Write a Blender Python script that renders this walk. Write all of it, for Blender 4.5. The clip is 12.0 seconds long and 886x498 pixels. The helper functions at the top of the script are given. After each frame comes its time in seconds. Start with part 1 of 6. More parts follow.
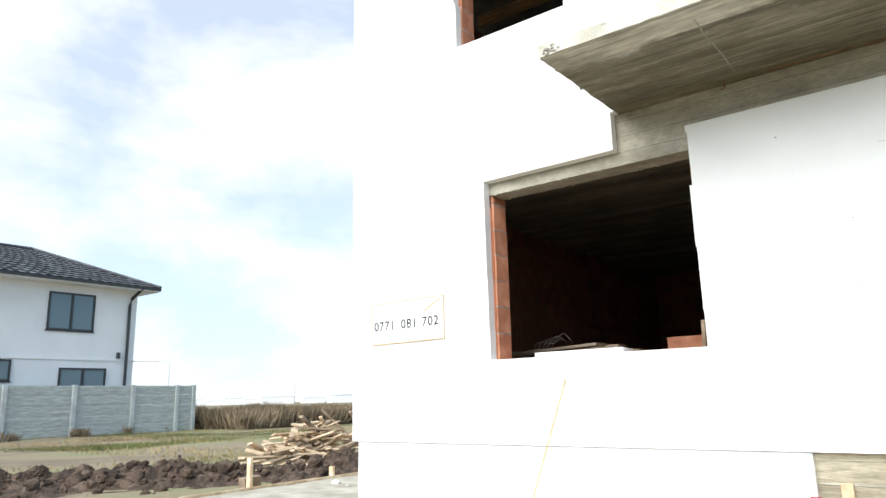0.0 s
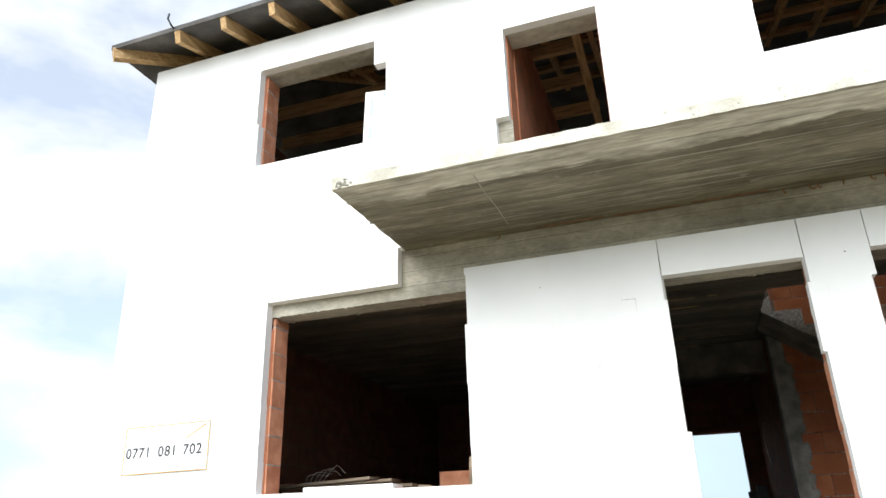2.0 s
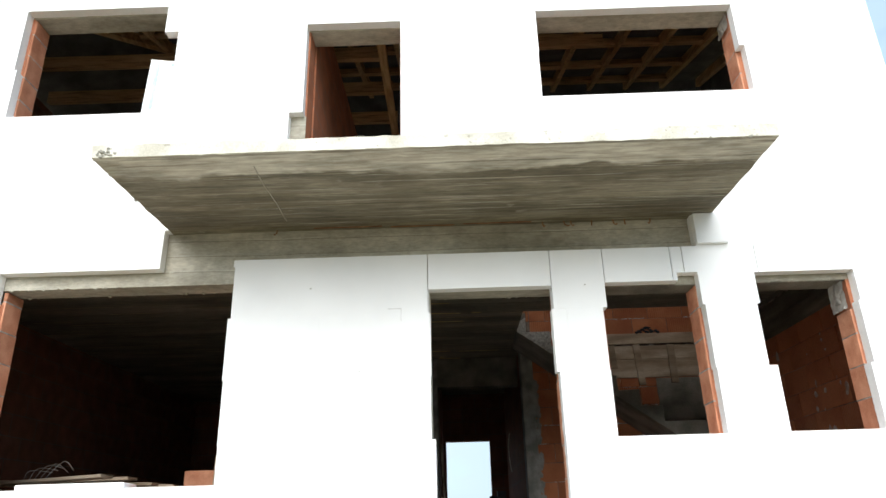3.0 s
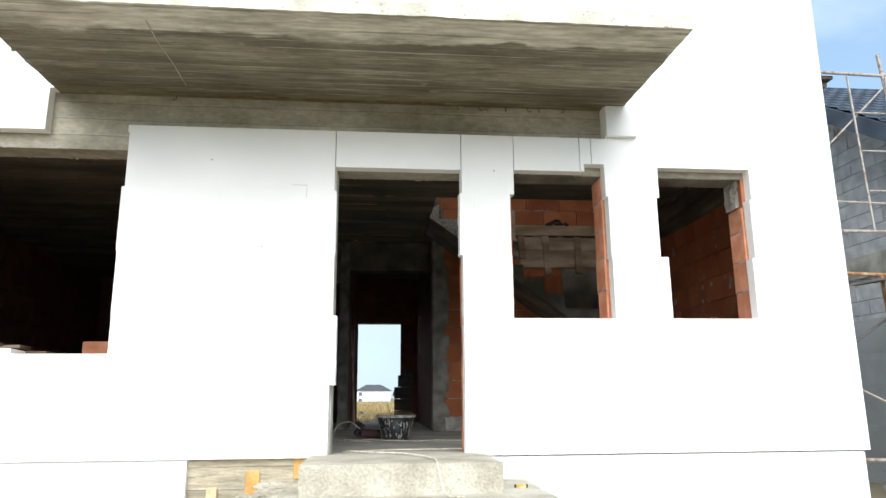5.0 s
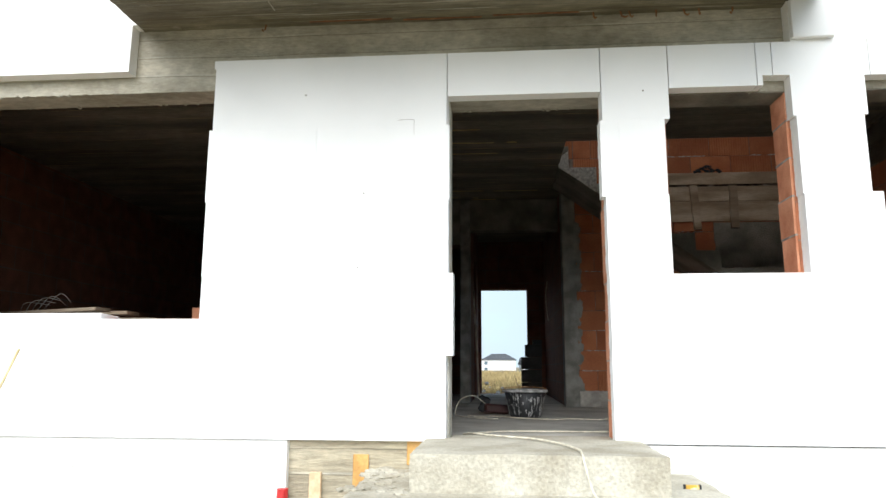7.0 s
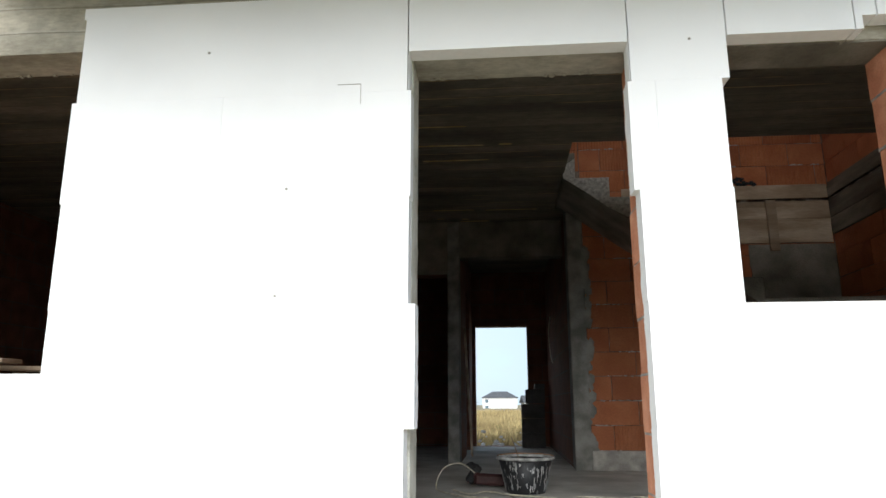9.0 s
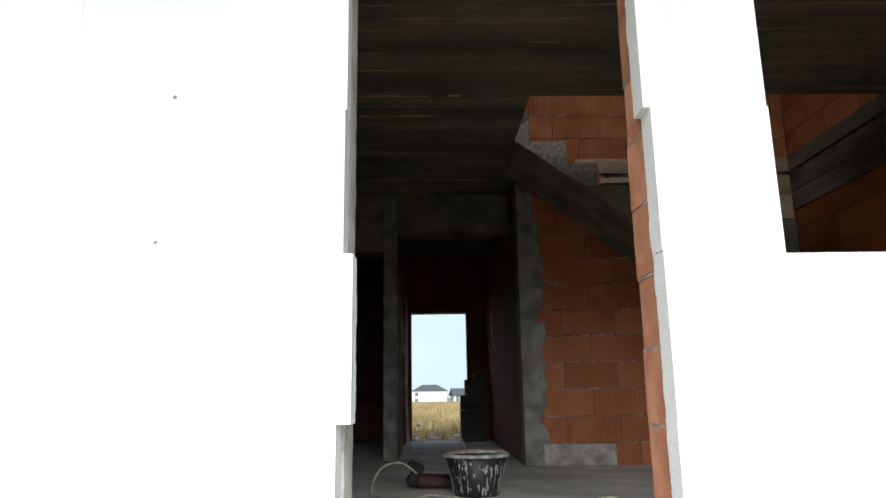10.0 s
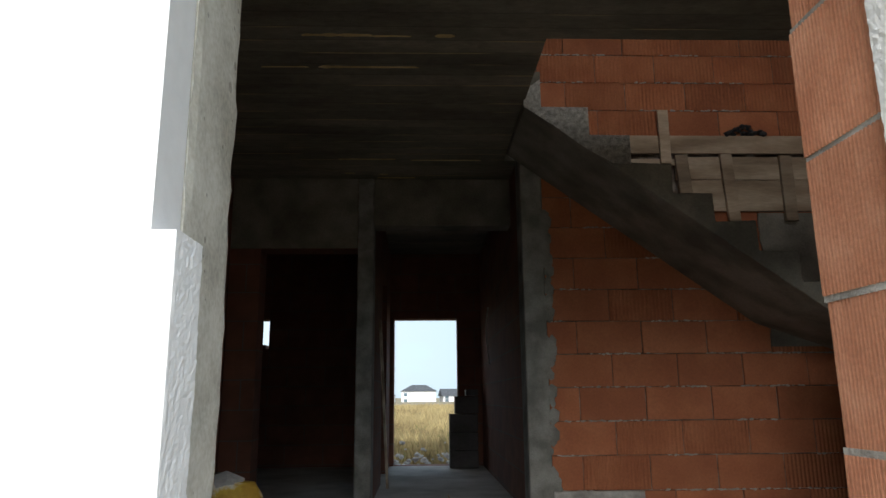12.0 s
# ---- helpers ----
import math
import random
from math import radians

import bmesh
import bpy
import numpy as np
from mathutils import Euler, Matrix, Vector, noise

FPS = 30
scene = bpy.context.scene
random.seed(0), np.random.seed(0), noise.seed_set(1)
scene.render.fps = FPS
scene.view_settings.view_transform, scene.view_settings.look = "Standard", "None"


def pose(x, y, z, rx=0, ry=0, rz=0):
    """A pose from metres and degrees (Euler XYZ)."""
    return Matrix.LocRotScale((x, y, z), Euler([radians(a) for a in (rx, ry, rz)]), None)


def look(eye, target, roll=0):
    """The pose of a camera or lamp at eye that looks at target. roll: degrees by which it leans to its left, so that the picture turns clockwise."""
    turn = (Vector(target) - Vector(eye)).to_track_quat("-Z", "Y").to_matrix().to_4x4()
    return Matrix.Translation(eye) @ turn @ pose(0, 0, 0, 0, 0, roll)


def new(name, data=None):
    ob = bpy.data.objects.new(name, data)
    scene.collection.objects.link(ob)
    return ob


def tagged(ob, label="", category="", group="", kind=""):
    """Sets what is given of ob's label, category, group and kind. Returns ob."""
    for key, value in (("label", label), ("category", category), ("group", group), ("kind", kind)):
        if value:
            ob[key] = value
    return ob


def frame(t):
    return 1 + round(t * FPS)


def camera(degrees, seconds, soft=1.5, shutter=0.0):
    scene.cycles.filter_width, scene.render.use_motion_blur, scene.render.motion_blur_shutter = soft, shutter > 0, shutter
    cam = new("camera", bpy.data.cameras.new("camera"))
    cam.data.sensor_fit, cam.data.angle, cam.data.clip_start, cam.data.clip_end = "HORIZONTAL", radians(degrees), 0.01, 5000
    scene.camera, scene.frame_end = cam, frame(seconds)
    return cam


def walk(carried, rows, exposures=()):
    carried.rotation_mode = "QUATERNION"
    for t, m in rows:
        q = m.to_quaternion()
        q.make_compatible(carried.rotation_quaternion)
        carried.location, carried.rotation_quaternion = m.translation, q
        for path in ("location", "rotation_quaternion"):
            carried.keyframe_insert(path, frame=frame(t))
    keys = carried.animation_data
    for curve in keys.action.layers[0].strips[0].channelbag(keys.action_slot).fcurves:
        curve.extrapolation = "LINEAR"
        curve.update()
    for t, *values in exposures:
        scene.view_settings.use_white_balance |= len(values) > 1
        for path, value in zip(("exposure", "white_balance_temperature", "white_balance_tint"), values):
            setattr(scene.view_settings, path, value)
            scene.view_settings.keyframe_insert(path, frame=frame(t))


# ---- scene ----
cam = camera(65.7, 12.0)
PATH = [
    (0, (0.149, 0.598, 1.421), (-1.028, 2.158, 1.846), -1.4),
    (0.5, (0.149, 0.611, 1.423), (-0.942, 2.224, 1.879), -1.9),
    (1, (0.159, 0.645, 1.451), (-0.81, 2.298, 2.027), -1.6),
    (1.5, (0.192, 0.639, 1.471), (-0.691, 2.292, 2.171), -1.5),
    (2, (0.258, 0.634, 1.479), (-0.354, 2.387, 2.223), -1.7),
    (2.5, (0.325, 0.647, 1.482), (-0.038, 2.47, 2.22), -1.6),
    (3, (0.398, 0.646, 1.483), (0.372, 2.507, 2.215), -1.5),
    (3.2, (0.431, 0.645, 1.476), (0.503, 2.504, 2.211), -1.0),
    (4.8, (0.527, 0.698, 1.435), (0.848, 2.625, 1.866), -0.5),
    (5, (0.537, 0.709, 1.424), (0.726, 2.655, 1.848), -0.4),
    (5.5, (0.537, 0.825, 1.399), (0.658, 2.788, 1.764), -0.8),
    (6, (0.472, 1.153, 1.408), (0.638, 3.112, 1.777), 1.2),
    (6.5, (0.465, 1.35, 1.439), (0.485, 3.309, 1.843), 1.0),
    (7, (0.533, 1.661, 1.452), (0.367, 3.625, 1.791), 0.2),
    (7.2, (0.561, 1.788, 1.512), (0.34, 3.744, 1.868), -0.9),
    (8.8, (0.616, 2.978, 1.628), (0.464, 4.926, 2.053), 0.2),
    (9, (0.598, 3.092, 1.62), (0.434, 5.035, 2.063), -0.1),
    (9.5, (0.509, 3.505, 1.614), (0.572, 5.459, 2.037), -0.2),
    (10, (0.475, 3.881, 1.596), (0.512, 5.836, 2.02), -0.9),
    (10.5, (0.473, 4.252, 1.56), (0.466, 6.203, 1.996), 0.5),
    (11, (0.448, 4.616, 1.615), (0.524, 6.57, 2.037), 2.4),
    (11.5, (0.49, 4.932, 1.651), (0.538, 6.898, 2.019), 1.3),
    (12, (0.531, 5.172, 1.84), (0.595, 7.125, 2.263), -0.5),
]
EXPOSURES = [(0.0, 0.75), (12.0, 0.75)]
walk(cam, [(t, look(eye, target, roll)) for t, eye, target, roll in PATH], EXPOSURES)
G = 0.2            # ground level
FLOOR = 0.97       # ground floor level
CEIL = 3.787       # underside of the first slab

# ---- world and sun: a bright, thinly overcast sky ----
world = bpy.data.worlds.new("sky")
scene.world = world
world.use_nodes = True
wt = world.node_tree
wt.nodes.clear()
w_out = wt.nodes.new("ShaderNodeOutputWorld")
w_bg = wt.nodes.new("ShaderNodeBackground")
w_sky = wt.nodes.new("ShaderNodeTexSky")
w_sky.sky_type = "NISHITA"
w_sky.sun_disc = False
w_sky.sun_elevation = radians(37)
w_sky.sun_rotation = radians(185)
w_sky.air_density, w_sky.dust_density, w_sky.ozone_density = 1.0, 1.5, 1.5
w_co = wt.nodes.new("ShaderNodeTexCoord")
w_map = wt.nodes.new("ShaderNodeMapping")
w_map.inputs["Scale"].default_value = (1.0, 1.0, 1.9)
w_map.inputs["Location"].default_value = (0.3, 1.7, 0.2)
w_n = wt.nodes.new("ShaderNodeTexNoise")
w_n.inputs["Scale"].default_value = 3.2
w_n.inputs["Detail"].default_value = 5.0
w_n.inputs["Roughness"].default_value = 0.55
w_n.inputs["Distortion"].default_value = 0.15
w_r = wt.nodes.new("ShaderNodeValToRGB")
w_r.color_ramp.elements[0].position, w_r.color_ramp.elements[0].color = 0.40, (0.52, 0.52, 0.52, 1)
w_r.color_ramp.elements[1].position, w_r.color_ramp.elements[1].color = 0.58, (0.98, 0.95, 0.95, 1)
w_mix = wt.nodes.new("ShaderNodeMixRGB")
wt.links.new(w_co.outputs["Generated"], w_map.inputs["Vector"])
wt.links.new(w_map.outputs["Vector"], w_n.inputs["Vector"])
wt.links.new(w_n.outputs["Fac"], w_r.inputs["Fac"])
wt.links.new(w_r.outputs["Color"], w_mix.inputs["Fac"])
w_sep = wt.nodes.new("ShaderNodeSeparateXYZ")
wt.links.new(w_co.outputs["Generated"], w_sep.inputs["Vector"])
w_rng = wt.nodes.new("ShaderNodeMapRange")
w_rng.inputs["From Min"].default_value, w_rng.inputs["From Max"].default_value = 0.2, -0.6
wt.links.new(w_sep.outputs["X"], w_rng.inputs["Value"])
w_cloud = wt.nodes.new("ShaderNodeMixRGB")
w_cloud.inputs["Color1"].default_value, w_cloud.inputs["Color2"].default_value = (3.9, 5.2, 6.3, 1), (6.9, 7.15, 7.3, 1)
wt.links.new(w_rng.outputs["Result"], w_cloud.inputs["Fac"])
wt.links.new(w_cloud.outputs["Color"], w_mix.inputs["Color2"])
w_tint = wt.nodes.new("ShaderNodeMixRGB")
w_tint.blend_type = "MULTIPLY"
w_tint.inputs["Fac"].default_value, w_tint.inputs["Color2"].default_value = 1.0, (0.9, 1.25, 1.5, 1)
wt.links.new(w_sky.outputs["Color"], w_tint.inputs["Color1"])
wt.links.new(w_tint.outputs["Color"], w_mix.inputs["Color1"])
wt.links.new(w_mix.outputs["Color"], w_bg.inputs["Color"])
w_bg.inputs["Strength"].default_value = 0.1
wt.links.new(w_bg.outputs["Background"], w_out.inputs["Surface"])

sun_data = bpy.data.lights.new("sun", "SUN")
sun_data.energy, sun_data.angle, sun_data.color = 3.0, radians(60), (1.0, 0.975, 0.94)
sun = new("sun", sun_data)
sun.matrix_world = look((-2, -16.4, 18.6), (0, 6, 2))


# ---- materials ----
def material(name, base, rough=0.85, dark=None, light=None, scale=4.0, grain=60.0, bump=0.3, depth=0.01,
             metal=0.0, stretch=(1, 1, 1), vary=0.0, island=False, contrast=(0.35, 0.65), fine=0.25, ribs=0.0):
    """Noise at two scales over a base colour, with relief from both."""
    mat = bpy.data.materials.new(name)
    mat.use_nodes = True
    nt = mat.node_tree
    bsdf = nt.nodes["Principled BSDF"]
    bsdf.inputs["Roughness"].default_value = rough
    bsdf.inputs["Metallic"].default_value = metal
    co = nt.nodes.new("ShaderNodeTexCoord")
    mp = nt.nodes.new("ShaderNodeMapping")
    mp.inputs["Scale"].default_value = stretch
    nt.links.new(co.outputs["Object"], mp.inputs["Vector"])
    if vary and not island:
        oi = nt.nodes.new("ShaderNodeObjectInfo")
        sc = nt.nodes.new("ShaderNodeMath")
        sc.operation, sc.inputs[1].default_value = "MULTIPLY", 37.0
        nt.links.new(oi.outputs["Random"], sc.inputs[0])
        nt.links.new(sc.outputs["Value"], mp.inputs["Location"])
    big = nt.nodes.new("ShaderNodeTexNoise")
    big.inputs["Scale"].default_value, big.inputs["Detail"].default_value = scale, 6
    small = nt.nodes.new("ShaderNodeTexNoise")
    small.inputs["Scale"].default_value, small.inputs["Detail"].default_value = grain, 3
    ramp = nt.nodes.new("ShaderNodeValToRGB")
    dark = dark or tuple(c * 0.75 for c in base)
    light = light or tuple(min(1, c * 1.2) for c in base)
    ramp.color_ramp.elements[0].position, ramp.color_ramp.elements[0].color = contrast[0], (*dark, 1)
    ramp.color_ramp.elements[1].position, ramp.color_ramp.elements[1].color = contrast[1], (*light, 1)
    mid = ramp.color_ramp.elements.new(sum(contrast) / 2)
    mid.color = (*base, 1)
    nt.links.new(mp.outputs["Vector"], big.inputs["Vector"])
    nt.links.new(mp.outputs["Vector"], small.inputs["Vector"])
    nt.links.new(big.outputs["Fac"], ramp.inputs["Fac"])
    mul = nt.nodes.new("ShaderNodeMixRGB")
    mul.blend_type = "OVERLAY"
    mul.inputs["Fac"].default_value = fine
    nt.links.new(ramp.outputs["Color"], mul.inputs["Color1"])
    nt.links.new(small.outputs["Fac"], mul.inputs["Color2"])
    last = mul.outputs["Color"]
    if vary:
        hsv = nt.nodes.new("ShaderNodeHueSaturation")
        rng = nt.nodes.new("ShaderNodeMapRange")
        rng.inputs["To Min"].default_value, rng.inputs["To Max"].default_value = 1 - vary, 1 + vary
        if island:
            src = nt.nodes.new("ShaderNodeNewGeometry").outputs["Random Per Island"]
        else:
            src = nt.nodes.new("ShaderNodeObjectInfo").outputs["Random"]
        nt.links.new(src, rng.inputs["Value"])
        nt.links.new(rng.outputs["Result"], hsv.inputs["Value"])
        nt.links.new(last, hsv.inputs["Color"])
        last = hsv.outputs["Color"]
    nt.links.new(last, bsdf.inputs["Base Color"])
    add = nt.nodes.new("ShaderNodeMath")
    add.operation = "ADD"
    nt.links.new(big.outputs["Fac"], add.inputs[0])
    nt.links.new(small.outputs["Fac"], add.inputs[1])
    bp = nt.nodes.new("ShaderNodeBump")
    bp.inputs["Strength"].default_value, bp.inputs["Distance"].default_value = bump, depth
    height = add.outputs["Value"]
    if ribs:
        sp = nt.nodes.new("ShaderNodeSeparateXYZ")
        nt.links.new(co.outputs["Object"], sp.inputs["Vector"])
        fr = nt.nodes.new("ShaderNodeMath")
        fr.operation, fr.inputs[1].default_value = "MULTIPLY", 2 * math.pi / ribs
        nt.links.new(sp.outputs["X"], fr.inputs[0])
        sn = nt.nodes.new("ShaderNodeMath")
        sn.operation = "SINE"
        nt.links.new(fr.outputs["Value"], sn.inputs[0])
        ad2 = nt.nodes.new("ShaderNodeMath")
        ad2.operation, ad2.inputs[1].default_value = "MULTIPLY_ADD", 1.7
        nt.links.new(sn.outputs["Value"], ad2.inputs[0])
        nt.links.new(height, ad2.inputs[2])
        height = ad2.outputs["Value"]
    nt.links.new(height, bp.inputs["Height"])
    nt.links.new(bp.outputs["Normal"], bsdf.inputs["Normal"])
    return mat


def formed_concrete(name, base, dark, light, board=0.11, axis=1, streak=0.0, band=None, grit_mix=0.5, grain=(0.35, 2.6, 2.6), lines=0.0):
    """Concrete that keeps the marks of the shuttering boards, which ran along x."""
    mat = material(name, base, 0.9, dark, light, 2.2, 45, 0.45, 0.012, stretch=(0.45, 1.6, 1.6))
    nt = mat.node_tree
    bsdf = nt.nodes["Principled BSDF"]
    old = bsdf.inputs["Base Color"].links[0].from_socket
    co = nt.nodes.new("ShaderNodeTexCoord")
    sep = nt.nodes.new("ShaderNodeSeparateXYZ")
    nt.links.new(co.outputs["Object"], sep.inputs["Vector"])
    wob = nt.nodes.new("ShaderNodeTexNoise")
    wob.inputs["Scale"].default_value = 1.3
    nt.links.new(co.outputs["Object"], wob.inputs["Vector"])
    m1 = nt.nodes.new("ShaderNodeMath")
    m1.operation = "MULTIPLY_ADD"
    m1.inputs[1].default_value = 0.03
    nt.links.new(wob.outputs["Fac"], m1.inputs[0])
    nt.links.new(sep.outputs[axis], m1.inputs[2])
    m2 = nt.nodes.new("ShaderNodeMath")
    m2.operation = "DIVIDE"
    m2.inputs[1].default_value = board
    nt.links.new(m1.outputs["Value"], m2.inputs[0])
    frac = nt.nodes.new("ShaderNodeMath")
    frac.operation = "FRACT"
    nt.links.new(m2.outputs["Value"], frac.inputs[0])
    floor_n = nt.nodes.new("ShaderNodeMath")
    floor_n.operation = "FLOOR"
    nt.links.new(m2.outputs["Value"], floor_n.inputs[0])
    rnd = nt.nodes.new("ShaderNodeTexWhiteNoise")
    rnd.noise_dimensions = "1D"
    nt.links.new(floor_n.outputs["Value"], rnd.inputs["W"])
    edge = nt.nodes.new("ShaderNodeValToRGB")
    edge.color_ramp.elements[0].position, edge.color_ramp.elements[0].color = 0.0, (1, 1, 1, 1)
    edge.color_ramp.elements[1].position, edge.color_ramp.elements[1].color = 0.12, (0, 0, 0, 1)
    nt.links.new(frac.outputs["Value"], edge.inputs["Fac"])
    gate = nt.nodes.new("ShaderNodeTexNoise")
    gate.inputs["Scale"].default_value = 2.4
    gmap = nt.nodes.new("ShaderNodeMapping")
    gmap.inputs["Scale"].default_value = (0.6, 4, 4)
    nt.links.new(co.outputs["Object"], gmap.inputs["Vector"])
    nt.links.new(gmap.outputs["Vector"], gate.inputs["Vector"])
    gr = nt.nodes.new("ShaderNodeValToRGB")
    gr.color_ramp.elements[0].position, gr.color_ramp.elements[1].position = 0.5, 0.62
    nt.links.new(gate.outputs["Fac"], gr.inputs["Fac"])
    both = nt.nodes.new("ShaderNodeMath")
    both.operation = "MULTIPLY"
    nt.links.new(edge.outputs["Color"], both.inputs[0])
    nt.links.new(gr.outputs["Color"], both.inputs[1])
    tone = nt.nodes.new("ShaderNodeMapRange")
    tone.inputs["To Min"].default_value, tone.inputs["To Max"].default_value = 0.8, 1.15
    nt.links.new(rnd.outputs["Value"], tone.inputs["Value"])
    hsv = nt.nodes.new("ShaderNodeHueSaturation")
    nt.links.new(old, hsv.inputs["Color"])
    nt.links.new(tone.outputs["Result"], hsv.inputs["Value"])
    mx = nt.nodes.new("ShaderNodeMixRGB")
    nt.links.new(both.outputs["Value"], mx.inputs["Fac"])
    nt.links.new(hsv.outputs["Color"], mx.inputs["Color1"])
    mx.inputs["Color2"].default_value = (0.5, 0.4, 0.22, 1) if streak else (0.55, 0.53, 0.45, 1)
    last = mx.outputs["Color"]
    seam = nt.nodes.new("ShaderNodeValToRGB")
    seam.color_ramp.elements[0].position, seam.color_ramp.elements[0].color = 0.93, (1, 1, 1, 1)
    seam.color_ramp.elements[1].position, seam.color_ramp.elements[1].color = 0.985, (0.45, 0.45, 0.45, 1)
    nt.links.new(frac.outputs["Value"], seam.inputs["Fac"])
    dk = nt.nodes.new("ShaderNodeMixRGB")
    dk.blend_type, dk.inputs["Fac"].default_value = "MULTIPLY", 0.75
    nt.links.new(last, dk.inputs["Color1"])
    nt.links.new(seam.outputs["Color"], dk.inputs["Color2"])
    last = dk.outputs["Color"]
    grit = nt.nodes.new("ShaderNodeTexNoise")
    grit.inputs["Scale"].default_value, grit.inputs["Detail"].default_value, grit.inputs["Roughness"].default_value = 12.0, 9, 0.65
    smap = nt.nodes.new("ShaderNodeMapping")
    smap.inputs["Scale"].default_value = grain
    nt.links.new(co.outputs["Object"], smap.inputs["Vector"])
    nt.links.new(smap.outputs["Vector"], grit.inputs["Vector"])
    gramp = nt.nodes.new("ShaderNodeValToRGB")
    gramp.color_ramp.elements[0].position, gramp.color_ramp.elements[0].color = 0.36, (0.25, 0.25, 0.25, 1)
    gramp.color_ramp.elements[1].position, gramp.color_ramp.elements[1].color = 0.64, (0.78, 0.78, 0.78, 1)
    nt.links.new(grit.outputs["Fac"], gramp.inputs["Fac"])
    over = nt.nodes.new("ShaderNodeMixRGB")
    over.blend_type, over.inputs["Fac"].default_value = "OVERLAY", grit_mix
    nt.links.new(last, over.inputs["Color1"])
    nt.links.new(gramp.outputs["Color"], over.inputs["Color2"])
    last = over.outputs["Color"]
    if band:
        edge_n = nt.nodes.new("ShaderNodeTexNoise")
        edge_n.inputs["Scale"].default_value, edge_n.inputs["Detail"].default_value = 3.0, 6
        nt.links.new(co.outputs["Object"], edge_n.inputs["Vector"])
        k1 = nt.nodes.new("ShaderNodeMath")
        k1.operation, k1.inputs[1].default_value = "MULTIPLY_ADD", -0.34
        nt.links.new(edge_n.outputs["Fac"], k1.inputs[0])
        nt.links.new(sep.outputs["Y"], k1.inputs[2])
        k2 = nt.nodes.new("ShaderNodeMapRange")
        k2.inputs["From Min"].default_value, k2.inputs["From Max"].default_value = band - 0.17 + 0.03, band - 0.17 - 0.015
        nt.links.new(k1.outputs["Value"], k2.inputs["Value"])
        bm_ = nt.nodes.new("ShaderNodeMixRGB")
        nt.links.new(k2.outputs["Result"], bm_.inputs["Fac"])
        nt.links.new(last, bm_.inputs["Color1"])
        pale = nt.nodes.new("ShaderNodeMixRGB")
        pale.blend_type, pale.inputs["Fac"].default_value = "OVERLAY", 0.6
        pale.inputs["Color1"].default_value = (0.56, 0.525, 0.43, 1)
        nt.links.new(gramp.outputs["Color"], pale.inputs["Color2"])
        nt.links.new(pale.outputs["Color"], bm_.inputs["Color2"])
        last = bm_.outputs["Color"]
    if lines:
        last = drawn_lines(nt, co, last, lines)
    nt.links.new(last, bsdf.inputs["Base Color"])
    gb = nt.nodes.new("ShaderNodeBump")
    gb.inputs["Strength"].default_value, gb.inputs["Distance"].default_value = 0.6, 0.02
    nt.links.new(grit.outputs["Fac"], gb.inputs["Height"])
    nt.links.new(bsdf.inputs["Normal"].links[0].from_socket, gb.inputs["Normal"])
    nt.links.new(gb.outputs["Normal"], bsdf.inputs["Normal"])
    return mat


def drawn_lines(nt, co, last, amount):
    """Fine pale laitance lines along the boards, broken up, and broad brown damp patches."""
    for size, lo, hi, tint, fac in (((0.2, 24, 24), 0.58, 0.66, (0.52, 0.48, 0.37, 1), amount), ((0.22, 9, 9), 0.41, 0.34, (0.07, 0.06, 0.042, 1), amount),
                                    ((0.55, 1.3, 1.3), 0.48, 0.62, (0.105, 0.084, 0.048, 1), 0.9 * amount), ((2.2, 3.2, 3.2), 0.66, 0.72, (0.40, 0.375, 0.31, 1), 0.7 * amount)):
        mp = nt.nodes.new("ShaderNodeMapping")
        mp.inputs["Scale"].default_value = size
        mp.inputs["Location"].default_value = (lo * 7, hi * 5, fac)
        nt.links.new(co.outputs["Object"], mp.inputs["Vector"])
        no = nt.nodes.new("ShaderNodeTexNoise")
        no.inputs["Scale"].default_value, no.inputs["Detail"].default_value, no.inputs["Roughness"].default_value = 2.0, 5, 0.6
        nt.links.new(mp.outputs["Vector"], no.inputs["Vector"])
        rg = nt.nodes.new("ShaderNodeMapRange")
        rg.inputs["From Min"].default_value, rg.inputs["From Max"].default_value = lo, hi
        rg.inputs["To Max"].default_value = fac
        nt.links.new(no.outputs["Fac"], rg.inputs["Value"])
        mx = nt.nodes.new("ShaderNodeMixRGB")
        mx.inputs["Color2"].default_value = tint
        nt.links.new(rg.outputs["Result"], mx.inputs["Fac"])
        nt.links.new(last, mx.inputs["Color1"])
        last = mx.outputs["Color"]
    return last


